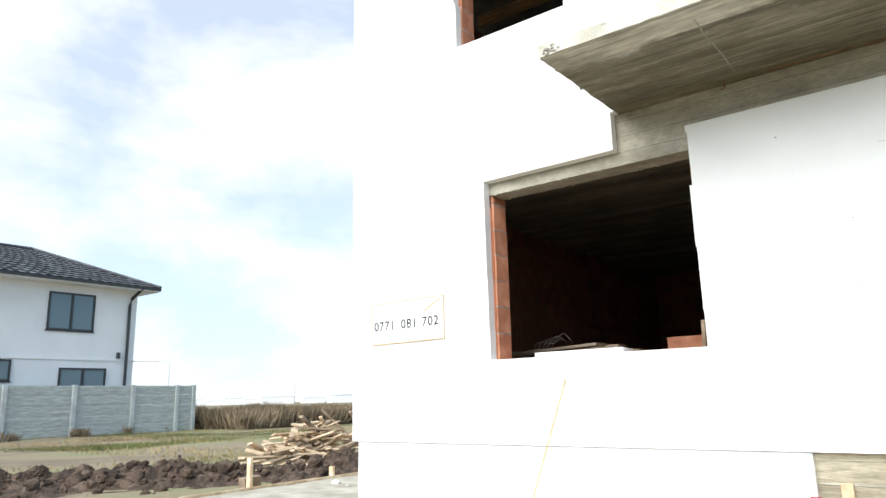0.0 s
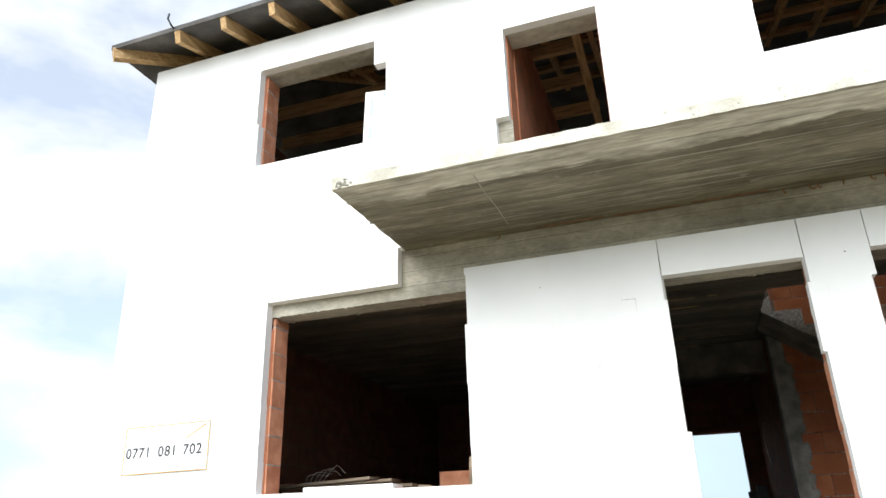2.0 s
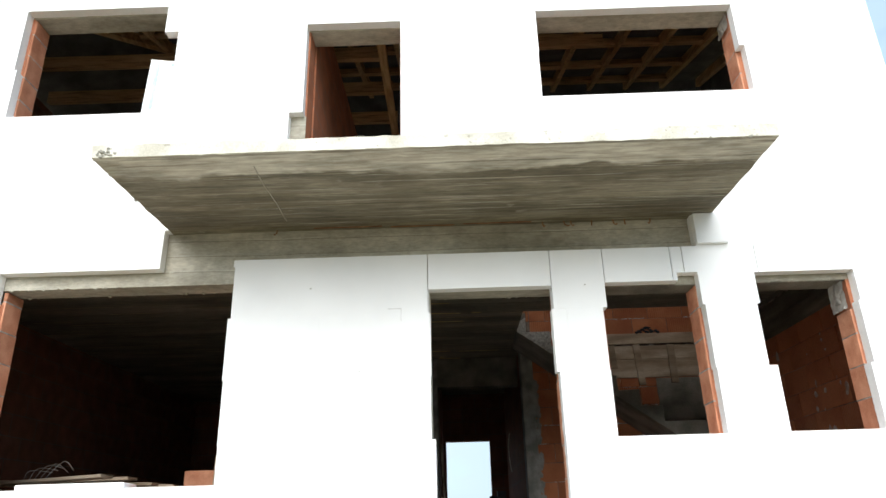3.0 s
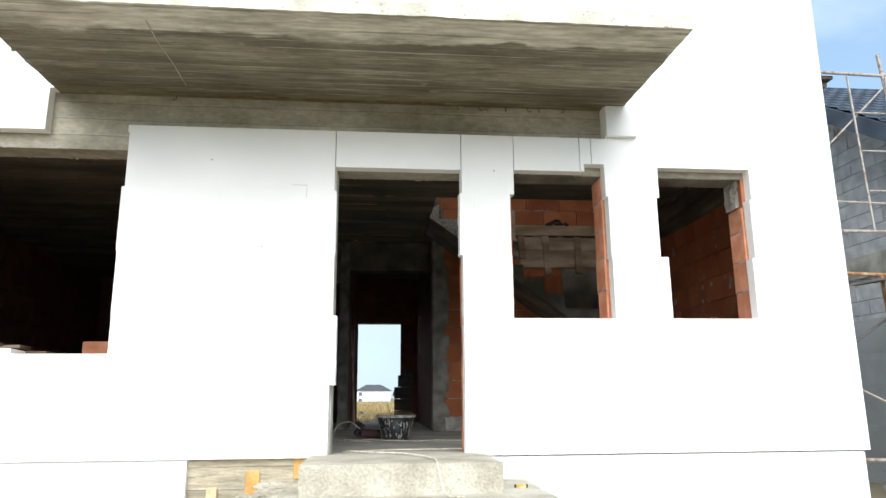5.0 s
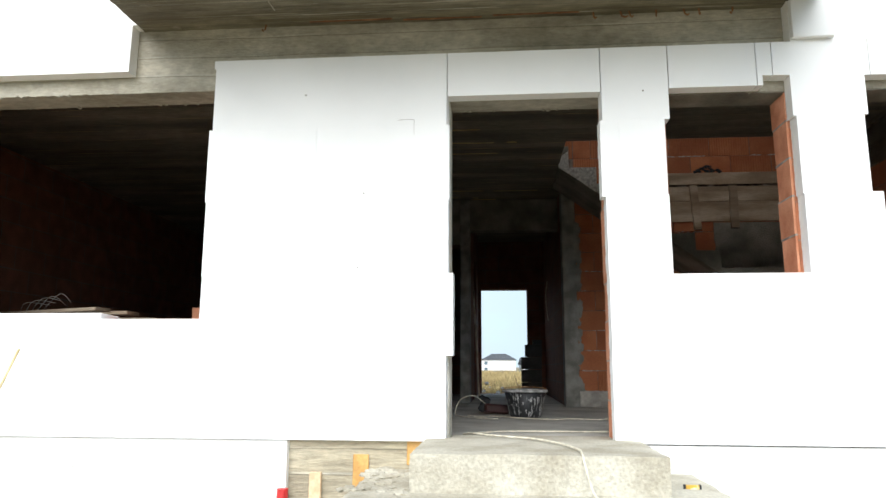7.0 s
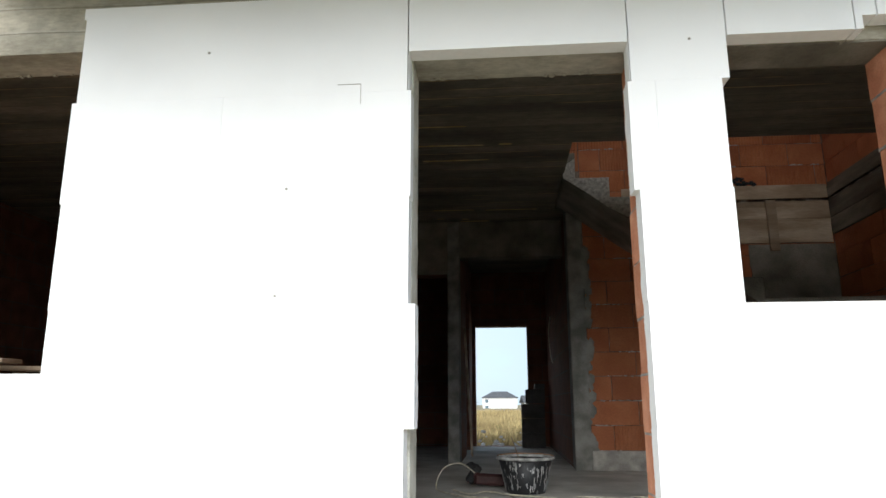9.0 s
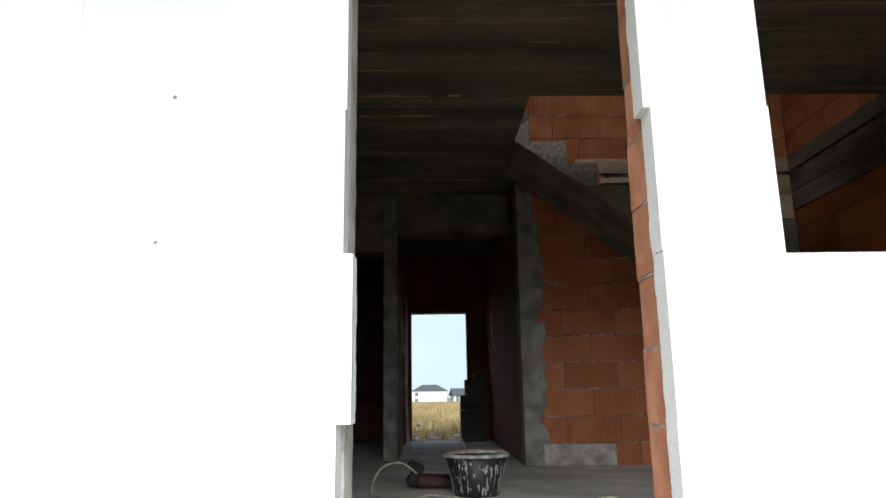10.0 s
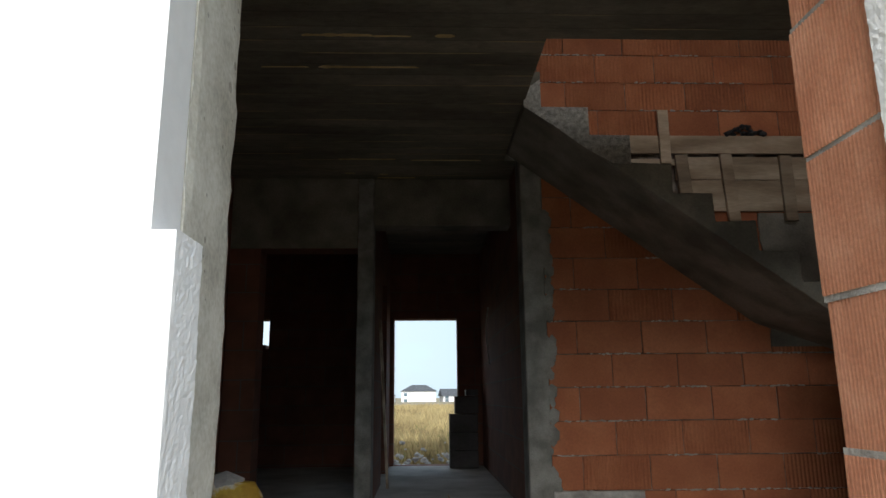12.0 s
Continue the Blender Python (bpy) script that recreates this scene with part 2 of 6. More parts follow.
def pitted(mat, amount=0.7):
    """Air holes and thin cement skin marks on cast concrete."""
    nt = mat.node_tree
    bsdf = nt.nodes["Principled BSDF"]
    last = bsdf.inputs["Base Color"].links[0].from_socket
    co = nt.nodes.new("ShaderNodeTexCoord")
    vo = nt.nodes.new("ShaderNodeTexVoronoi")
    vo.inputs["Scale"].default_value, vo.inputs["Randomness"].default_value = 26.0, 1.0
    nt.links.new(co.outputs["Object"], vo.inputs["Vector"])
    gate = nt.nodes.new("ShaderNodeTexNoise")
    gate.inputs["Scale"].default_value, gate.inputs["Detail"].default_value = 6.0, 4
    nt.links.new(co.outputs["Object"], gate.inputs["Vector"])
    size = nt.nodes.new("ShaderNodeMapRange")
    size.inputs["From Min"].default_value, size.inputs["From Max"].default_value = 0.46, 0.7
    size.inputs["To Max"].default_value = 0.44
    nt.links.new(gate.outputs["Fac"], size.inputs["Value"])
    hole = nt.nodes.new("ShaderNodeMath")
    hole.operation = "LESS_THAN"
    nt.links.new(vo.outputs["Distance"], hole.inputs[0])
    nt.links.new(size.outputs["Result"], hole.inputs[1])
    mx = nt.nodes.new("ShaderNodeMixRGB")
    mx.blend_type, mx.inputs["Color2"].default_value = "MULTIPLY", (0.45, 0.43, 0.40, 1)
    sc = nt.nodes.new("ShaderNodeMath")
    sc.operation, sc.inputs[1].default_value = "MULTIPLY", amount
    nt.links.new(hole.outputs["Value"], sc.inputs[0])
    nt.links.new(sc.outputs["Value"], mx.inputs["Fac"])
    nt.links.new(last, mx.inputs["Color1"])
    nt.links.new(mx.outputs["Color"], bsdf.inputs["Base Color"])
    bp = nt.nodes.new("ShaderNodeBump")
    bp.invert = True
    bp.inputs["Strength"].default_value, bp.inputs["Distance"].default_value = 0.6, 0.004
    nt.links.new(hole.outputs["Value"], bp.inputs["Height"])
    nt.links.new(bsdf.inputs["Normal"].links[0].from_socket, bp.inputs["Normal"])
    nt.links.new(bp.outputs["Normal"], bsdf.inputs["Normal"])
    return mat


def brick_pattern(name, c1, c2, mortar, w=0.5, h=0.25, flat="xz"):
    """Coursed blocks for walls that stay dark and far off."""
    mat = bpy.data.materials.new(name)
    mat.use_nodes = True
    nt = mat.node_tree
    bsdf = nt.nodes["Principled BSDF"]
    bsdf.inputs["Roughness"].default_value = 0.9
    co = nt.nodes.new("ShaderNodeTexCoord")
    sep = nt.nodes.new("ShaderNodeSeparateXYZ")
    com = nt.nodes.new("ShaderNodeCombineXYZ")
    nt.links.new(co.outputs["Object"], sep.inputs["Vector"])
    nt.links.new(sep.outputs["X" if flat == "xz" else "Y"], com.inputs["X"])
    nt.links.new(sep.outputs["Z"], com.inputs["Y"])
    br = nt.nodes.new("ShaderNodeTexBrick")
    br.inputs["Scale"].default_value = 1.0
    br.inputs["Brick Width"].default_value, br.inputs["Row Height"].default_value = w, h
    br.inputs["Mortar Size"].default_value = 0.005
    br.inputs["Color1"].default_value, br.inputs["Color2"].default_value = (*c1, 1), (*c2, 1)
    br.inputs["Mortar"].default_value = (*mortar, 1)
    nt.links.new(com.outputs["Vector"], br.inputs["Vector"])
    no = nt.nodes.new("ShaderNodeTexNoise")
    no.inputs["Scale"].default_value, no.inputs["Detail"].default_value = 5, 6
    nt.links.new(co.outputs["Object"], no.inputs["Vector"])
    ov = nt.nodes.new("ShaderNodeMixRGB")
    ov.blend_type, ov.inputs["Fac"].default_value = "OVERLAY", 0.5
    nt.links.new(br.outputs["Color"], ov.inputs["Color1"])
    nt.links.new(no.outputs["Fac"], ov.inputs["Color2"])
    nt.links.new(ov.outputs["Color"], bsdf.inputs["Base Color"])
    bp = nt.nodes.new("ShaderNodeBump")
    bp.inputs["Strength"].default_value, bp.inputs["Distance"].default_value = 0.6, 0.01
    inv = nt.nodes.new("ShaderNodeMath")
    inv.operation = "SUBTRACT"
    inv.inputs[0].default_value = 1
    nt.links.new(br.outputs["Fac"], inv.inputs[1])
    nt.links.new(inv.outputs["Value"], bp.inputs["Height"])
    nt.links.new(bp.outputs["Normal"], bsdf.inputs["Normal"])
    return mat


FOAM = material("white_foam_board", (0.84, 0.845, 0.85), 0.8, (0.81, 0.815, 0.82), (0.86, 0.865, 0.87), 1.5, 220, 0.25, 0.004, fine=0.03)
FOAM_CUT = material("cut_foam_beads", (0.93, 0.93, 0.93), 0.7, (0.91, 0.91, 0.91), (0.95, 0.95, 0.95), 30, 160, 0.2, 0.003, fine=0.03)
CONCRETE = material("grey_concrete", (0.33, 0.32, 0.27), 0.9, (0.22, 0.21, 0.18), (0.44, 0.42, 0.36), 3, 70, 0.5, 0.012)
CONCRETE_PALE = pitted(material("pale_step_concrete", (0.43, 0.40, 0.325), 0.9, (0.33, 0.30, 0.23), (0.53, 0.505, 0.425), 3.0, 60, 0.6, 0.014, contrast=(0.34, 0.66), fine=0.4), 0.15)
# Paler than the slab itself: daylight on its front edge is put in the colour.
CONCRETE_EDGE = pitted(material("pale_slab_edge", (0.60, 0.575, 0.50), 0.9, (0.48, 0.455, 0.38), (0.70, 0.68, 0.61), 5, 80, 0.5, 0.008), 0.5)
CONCRETE_JAMB = pitted(material("jamb_concrete", (0.60, 0.58, 0.51), 0.9, (0.44, 0.42, 0.355), (0.72, 0.70, 0.63), 5, 110, 0.35, 0.005, contrast=(0.34, 0.66), fine=0.4))
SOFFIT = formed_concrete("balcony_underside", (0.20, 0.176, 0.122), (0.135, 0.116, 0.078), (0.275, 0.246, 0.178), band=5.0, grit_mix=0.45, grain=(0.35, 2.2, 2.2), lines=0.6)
FOUNDATION = formed_concrete("foundation_concrete", (0.50, 0.45, 0.34), (0.40, 0.355, 0.26), (0.60, 0.55, 0.44), 0.16, 2)
BEAM = formed_concrete("beam_concrete", (0.43, 0.40, 0.33), (0.32, 0.295, 0.235), (0.54, 0.51, 0.43), 0.14, 2, grit_mix=0.3, grain=(0.9, 1.4, 1.4))
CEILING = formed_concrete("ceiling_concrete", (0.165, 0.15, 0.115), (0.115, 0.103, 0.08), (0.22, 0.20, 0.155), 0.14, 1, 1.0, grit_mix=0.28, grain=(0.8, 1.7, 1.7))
# Inner column concrete, darkened: the corridor's shade is put into the colour.
COLUMN_SHADED = material("shaded_column_concrete", (0.25, 0.245, 0.22), 0.9, (0.17, 0.165, 0.15), (0.33, 0.32, 0.29), 7, 90, 0.6, 0.012)
# Darker copy of the grey concrete, with indoor shade put into the colour.
SHADED_CONCRETE = material("shaded_concrete", (0.19, 0.175, 0.145), 0.9, (0.12, 0.11, 0.09), (0.27, 0.25, 0.21), 3, 60, 0.5, 0.012)
SCREED = material("floor_screed", (0.52, 0.505, 0.465), 0.9, (0.40, 0.39, 0.355), (0.62, 0.61, 0.57), 2.5, 60, 0.4, 0.01)
CLAY = material("orange_clay_brick", (0.55, 0.24, 0.137), 0.85, (0.46, 0.18, 0.098), (0.64, 0.31, 0.19), 6, 90, 0.35, 0.006, vary=0.14)
CLAY_WALL = brick_pattern("clay_block_wall", (0.38, 0.14, 0.07), (0.43, 0.165, 0.085), (0.27, 0.18, 0.14))
CLAY_WALL_Y = brick_pattern("clay_block_wall_side", (0.38, 0.14, 0.07), (0.43, 0.165, 0.085), (0.27, 0.18, 0.14), flat="yz")
# Darker copies of the clay wall; the rooms' shade is in the colour.
SHADED_WALL = brick_pattern("shaded_block_wall", (0.18, 0.074, 0.047), (0.215, 0.088, 0.055), (0.15, 0.12, 0.10))
SHADED_WALL_Y = brick_pattern("shaded_block_wall_side", (0.18, 0.074, 0.047), (0.215, 0.088, 0.055), (0.15, 0.12, 0.10), flat="yz")
ROUGH_COAT = material("granular_cement", (0.42, 0.405, 0.365), 0.95, (0.28, 0.27, 0.245), (0.55, 0.53, 0.49), 30, 140, 1.0, 0.02, fine=0.6)
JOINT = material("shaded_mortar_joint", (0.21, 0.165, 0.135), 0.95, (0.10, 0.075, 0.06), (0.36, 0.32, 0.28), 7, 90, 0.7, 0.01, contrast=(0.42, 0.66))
CLAY_IN = material("red_clay_block", (0.41, 0.138, 0.06), 0.85, (0.36, 0.115, 0.05), (0.46, 0.165, 0.075), 3, 60, 0.3, 0.005, vary=0.12)
CLAY_IN_RIB = material("ribbed_red_clay_block", (0.41, 0.138, 0.06), 0.85, (0.36, 0.115, 0.05), (0.46, 0.165, 0.075), 3, 60, 0.5, 0.005, vary=0.12, ribs=0.03)
MORTAR = material("grey_mortar", (0.40, 0.375, 0.34), 0.95, (0.28, 0.26, 0.235), (0.52, 0.50, 0.46), 9, 110, 0.7, 0.01)
TIMBER = material("new_roof_timber", (0.50, 0.32, 0.15), 0.75, (0.38, 0.23, 0.10), (0.60, 0.41, 0.21), 5, 40, 0.3, 0.005, stretch=(6, 0.6, 6), vary=0.15)
TIMBER_X = material("roof_timber_along", (0.46, 0.29, 0.14), 0.8, (0.28, 0.165, 0.075), (0.52, 0.34, 0.18), 5, 40, 0.3, 0.005, stretch=(0.6, 6, 6), vary=0.2)
OLD_BOARD = material("grey_formwork_board", (0.34, 0.255, 0.175), 0.85, (0.22, 0.158, 0.105), (0.46, 0.365, 0.265), 2, 26, 0.35, 0.005, stretch=(0.6, 3.2, 3.2), vary=0.25)
# Darker copy of the formwork board; stairwell shade is put into its colour.
DARK_BOARD = material("dark_board", (0.13, 0.11, 0.085), 0.85, (0.08, 0.066, 0.05), (0.20, 0.175, 0.14), 2, 26, 0.35, 0.005, stretch=(3.2, 0.6, 3.2), vary=0.2)
PALE_WOOD = material("pale_split_wood", (0.64, 0.49, 0.33), 0.8, (0.50, 0.36, 0.22), (0.76, 0.63, 0.46), 5, 40, 0.3, 0.005, vary=0.25, island=True)
PLYWOOD = material("orange_plywood", (0.62, 0.36, 0.12), 0.7, (0.5, 0.27, 0.08), (0.72, 0.46, 0.18), 6, 50, 0.3, 0.004)
FELT = material("dark_roof_felt", (0.10, 0.093, 0.09), 0.9, (0.07, 0.065, 0.06), (0.14, 0.13, 0.125), 3, 30, 0.3, 0.01)
TILE = material("dark_grey_roof_tile", (0.06, 0.063, 0.07), 0.7, (0.05, 0.054, 0.06), (0.11, 0.115, 0.125), 2, 40, 0.3, 0.01)
TILE_BLUE = material("slate_blue_roof_tile", (0.05, 0.07, 0.10), 0.75, (0.035, 0.05, 0.075), (0.075, 0.10, 0.135), 2, 40, 0.3, 0.01)
RENDER_WHITE = material("white_house_render", (0.82, 0.815, 0.82), 0.9, (0.78, 0.775, 0.78), (0.85, 0.845, 0.85), 0.6, 60, 0.2, 0.004, fine=0.06)
ANTHRACITE = material("anthracite_frame", (0.035, 0.037, 0.042), 0.45, scale=8)
STEEL_RUST = material("rusty_painted_steel", (0.38, 0.21, 0.10), 0.75, (0.28, 0.125, 0.045), (0.50, 0.36, 0.24), 14, 60, 0.4, 0.003, metal=0.1, contrast=(0.4, 0.66))
STEEL_GREY = material("worn_grey_steel", (0.33, 0.29, 0.26), 0.65, (0.22, 0.155, 0.115), (0.42, 0.38, 0.35), 14, 60, 0.4, 0.003, metal=0.2, contrast=(0.34, 0.52))
ROPE = material("pale_pink_rope", (0.46, 0.40, 0.39), 0.85, (0.37, 0.32, 0.31), (0.55, 0.49, 0.48), 20, 90, 0.4, 0.003)
BEAM_WOOD = material("orange_stained_beam", (0.36, 0.19, 0.07), 0.8, (0.27, 0.135, 0.045), (0.45, 0.26, 0.11), 3, 30, 0.3, 0.005, stretch=(0.6, 4, 4))
STICK = material("yellowed_stick", (0.60, 0.49, 0.28), 0.8, (0.52, 0.41, 0.22), (0.68, 0.57, 0.35), 9, 60)
SMEAR = material("dusty_mortar_smear", (0.44, 0.33, 0.27), 0.95, (0.34, 0.22, 0.165), (0.56, 0.47, 0.40), 14, 90, 0.5, 0.006)
RAG_PINK = material("faded_red_cloth", (0.50, 0.17, 0.13), 0.85, scale=20)
FENCE_PLAIN = material("plain_concrete_plate", (0.33, 0.345, 0.35), 0.9, (0.29, 0.302, 0.305), (0.37, 0.385, 0.39), 1.6, 60, 0.25, 0.006, vary=0.12)
FENCE_GREY = material("cast_concrete_panel", (0.46, 0.485, 0.46), 0.9, (0.38, 0.40, 0.38), (0.54, 0.57, 0.545), 5, 40, 0.6, 0.03, stretch=(1, 0.5, 3.0))
FENCE_POST = material("fence_post_concrete", (0.52, 0.54, 0.52), 0.9, (0.45, 0.47, 0.45), (0.58, 0.60, 0.58), 3, 40, 0.3, 0.01)
AAC = material("grey_aerated_block", (0.40, 0.41, 0.42), 0.95, (0.33, 0.34, 0.35), (0.48, 0.49, 0.50), 4, 70, 0.35, 0.008, vary=0.08)
SOIL = material("dug_soil", (0.085, 0.055, 0.037), 0.95, (0.04, 0.025, 0.017), (0.16, 0.11, 0.078), 5, 30, 0.9, 0.06)
PLASTIC_BLACK = material("black_bucket_plastic", (0.03, 0.032, 0.036), 0.5, (0.02, 0.021, 0.024), (0.34, 0.34, 0.335), 26, 60, 0.3, 0.003, stretch=(1.2, 1.2, 0.35), contrast=(0.54, 0.66))
RIM_GREY = material("dried_plaster", (0.42, 0.42, 0.41), 0.9, (0.28, 0.28, 0.275), (0.62, 0.62, 0.61), 18, 90, 0.5, 0.004)
CABLE = material("pale_hose", (0.62, 0.58, 0.47), 0.6, scale=20)
DARK_RED = material("dark_red_housing", (0.065, 0.024, 0.022), 0.5, scale=12)
RED = material("red_plastic", (0.55, 0.03, 0.03), 0.45, scale=12)
YELLOW = material("yellow_sack", (0.62, 0.42, 0.06), 0.7, (0.5, 0.3, 0.04), (0.75, 0.72, 0.62), 9, 50, 0.4, 0.01, contrast=(0.45, 0.58))
BLACK = material("black_rubbish", (0.02, 0.02, 0.022), 0.7, scale=20)
STRAW = material("dry_grass", (0.34, 0.26, 0.12), 0.9, (0.22, 0.16, 0.07), (0.46, 0.36, 0.17), 0.25, 3, 0.2, 0.01, vary=0.3, island=True)
GREENERY = material("green_grass", (0.13, 0.15, 0.045), 0.9, (0.09, 0.11, 0.03), (0.20, 0.20, 0.07), 0.3, 3, 0.2, 0.01, vary=0.3, island=True)
SCRUB = material("brown_scrub", (0.25, 0.185, 0.115), 0.95, (0.16, 0.115, 0.07), (0.34, 0.26, 0.165), 0.35, 3, 0.2, 0.01, vary=0.35, island=True)
RUBBLE = material("pale_rubble", (0.50, 0.49, 0.47), 0.9, scale=8, vary=0.2, island=True)
SIGN_WHITE = material("white_banner", (0.86, 0.86, 0.86), 0.5, scale=2, fine=0.02, dark=(0.84, 0.84, 0.84), light=(0.88, 0.88, 0.88))
GOLD = material("gold_print", (0.55, 0.28, 0.03), 0.5, scale=6)
INK = material("grey_print", (0.06, 0.06, 0.065), 0.6, scale=6)
INK_PALE = material("pale_print", (0.66, 0.70, 0.76), 0.6, scale=6)
TEAL = material("teal_print", (0.42, 0.72, 0.75), 0.6, scale=6)

GROUND = material("building_plot_ground", (0.25, 0.20, 0.13), 0.95, (0.17, 0.13, 0.085), (0.215, 0.215, 0.105), 0.22, 8, 0.6, 0.05, contrast=(0.38, 0.62))

GLASS = bpy.data.materials.new("window_glass")
GLASS.use_nodes = True
_g = GLASS.node_tree.nodes["Principled BSDF"]
_g.inputs["Base Color"].default_value = (0.12, 0.17, 0.2, 1)
_g.inputs["Roughness"].default_value = 0.06
_g.inputs["Specular IOR Level"].default_value = 0.9


# ---- mesh building ----
class Mesh:
    """Collects simple solids into one mesh."""

    def __init__(self):
        self.v, self.f, self.m = [], [], []

    def add(self, verts, faces, mat=0):
        k = len(self.v)
        self.v += [tuple(p) for p in verts]
        self.f += [tuple(k + i for i in face) for face in faces]
        self.m += [mat] * len(faces)
        return self

    def box(self, x0, x1, y0, y1, z0, z1, mat=0):
        return self.add([(x, y, z) for x in (x0, x1) for y in (y0, y1) for z in (z0, z1)],
                        [(0, 1, 3, 2), (4, 6, 7, 5), (0, 4, 5, 1), (2, 3, 7, 6), (0, 2, 6, 4), (1, 5, 7, 3)], mat)

    def obox(self, m, sx, sy, sz, mat=0):
        k = len(self.v)
        self.box(-sx / 2, sx / 2, -sy / 2, sy / 2, -sz / 2, sz / 2, mat)
        self.v[k:] = [tuple(m @ Vector(p)) for p in self.v[k:]]
        return self

    def bar(self, a, b, w, h, up=(0, 0, 1), mat=0):
        a, b = Vector(a), Vector(b)
        d = (b - a).normalized()
        s = d.cross(Vector(up)).normalized()
        u = s.cross(d)
        r = Matrix((s, d, u)).transposed().to_4x4()
        return self.obox(Matrix.Translation((a + b) / 2) @ r, w, (b - a).length, h, mat)

    def tube(self, pts, r, n=7, mat=0):
        pts = [Vector(p) for p in pts]
        rings = []
        for i, p in enumerate(pts):
            d = (pts[min(i + 1, len(pts) - 1)] - pts[max(i - 1, 0)]).normalized()
            s = d.cross(Vector((0.13, 0.21, 0.97)) if abs(d.z) < 0.9 else Vector((1, 0, 0))).normalized()
            u = s.cross(d)
            rings.append([p + r * (math.cos(2 * math.pi * k / n) * s + math.sin(2 * math.pi * k / n) * u) for k in range(n)])
        faces = [(i * n + k, i * n + (k + 1) % n, (i + 1) * n + (k + 1) % n, (i + 1) * n + k) for i in range(len(pts) - 1) for k in range(n)]
        faces += [tuple(range(n))[::-1], tuple((len(pts) - 1) * n + k for k in range(n))]
        return self.add([p for ring in rings for p in ring], faces, mat)

    def lathe(self, profile, n=24, at=(0, 0, 0), mat=0):
        verts = [(at[0] + r * math.cos(2 * math.pi * k / n), at[1] + r * math.sin(2 * math.pi * k / n), at[2] + z) for r, z in profile for k in range(n)]
        faces = [(i * n + k, i * n + (k + 1) % n, (i + 1) * n + (k + 1) % n, (i + 1) * n + k) for i in range(len(profile) - 1) for k in range(n)]
        return self.add(verts, faces, mat)

    def lump(self, c, r, seed=0, squash=0.7, mat=0):
        bm = bmesh.new()
        bmesh.ops.create_icosphere(bm, subdivisions=1, radius=1)
        verts = []
        for p in bm.verts:
            k = 1 + 0.45 * noise.noise(p.co * 1.7 + Vector((seed * 3.1, seed, 0)))
            verts.append((c[0] + p.co.x * r * k, c[1] + p.co.y * r * k, c[2] + p.co.z * r * k * squash))
        faces = [tuple(q.index for q in f.verts) for f in bm.faces]
        bm.free()
        return self.add(verts, faces, mat)

    def data(self, name, mats, bevel=0.0, smooth=False):
        me = bpy.data.meshes.new(name)
        me.from_pydata(self.v, [], self.f)
        for mat in (mats if isinstance(mats, (list, tuple)) else [mats]):
            me.materials.append(mat)
        me.polygons.foreach_set("material_index", self.m)
        bm = bmesh.new()
        bm.from_mesh(me)
        bmesh.ops.recalc_face_normals(bm, faces=bm.faces)
        if bevel:
            bmesh.ops.bevel(bm, geom=[e for e in bm.edges if e.is_manifold and e.calc_face_angle(0) > 0.5], offset=bevel, segments=1, affect="EDGES")
        bm.to_mesh(me)
        bm.free()
        if smooth:
            me.polygons.foreach_set("use_smooth", [True] * len(me.polygons))
        me.update()
        return me


def part(name, mesh, mat, parent=None, label="", bevel=0.0, smooth=False):
    ob = new(name, mesh.data(name, mat, bevel, smooth))
    if parent:
        ob.parent = parent
    return tagged(ob, label)


def thing(name, label, category, group="", kind="", at=(0, 0, 0)):
    ob = new(name)
    ob.location = at
    ob.empty_display_size = 0.1
    return tagged(ob, label, category, group, kind)


def structure(name, mesh, mat, label, category, bevel=0.0, smooth=False, kind="structure"):
    return tagged(new(name, mesh.data(name, mat, bevel, smooth)), label, category, "", kind)


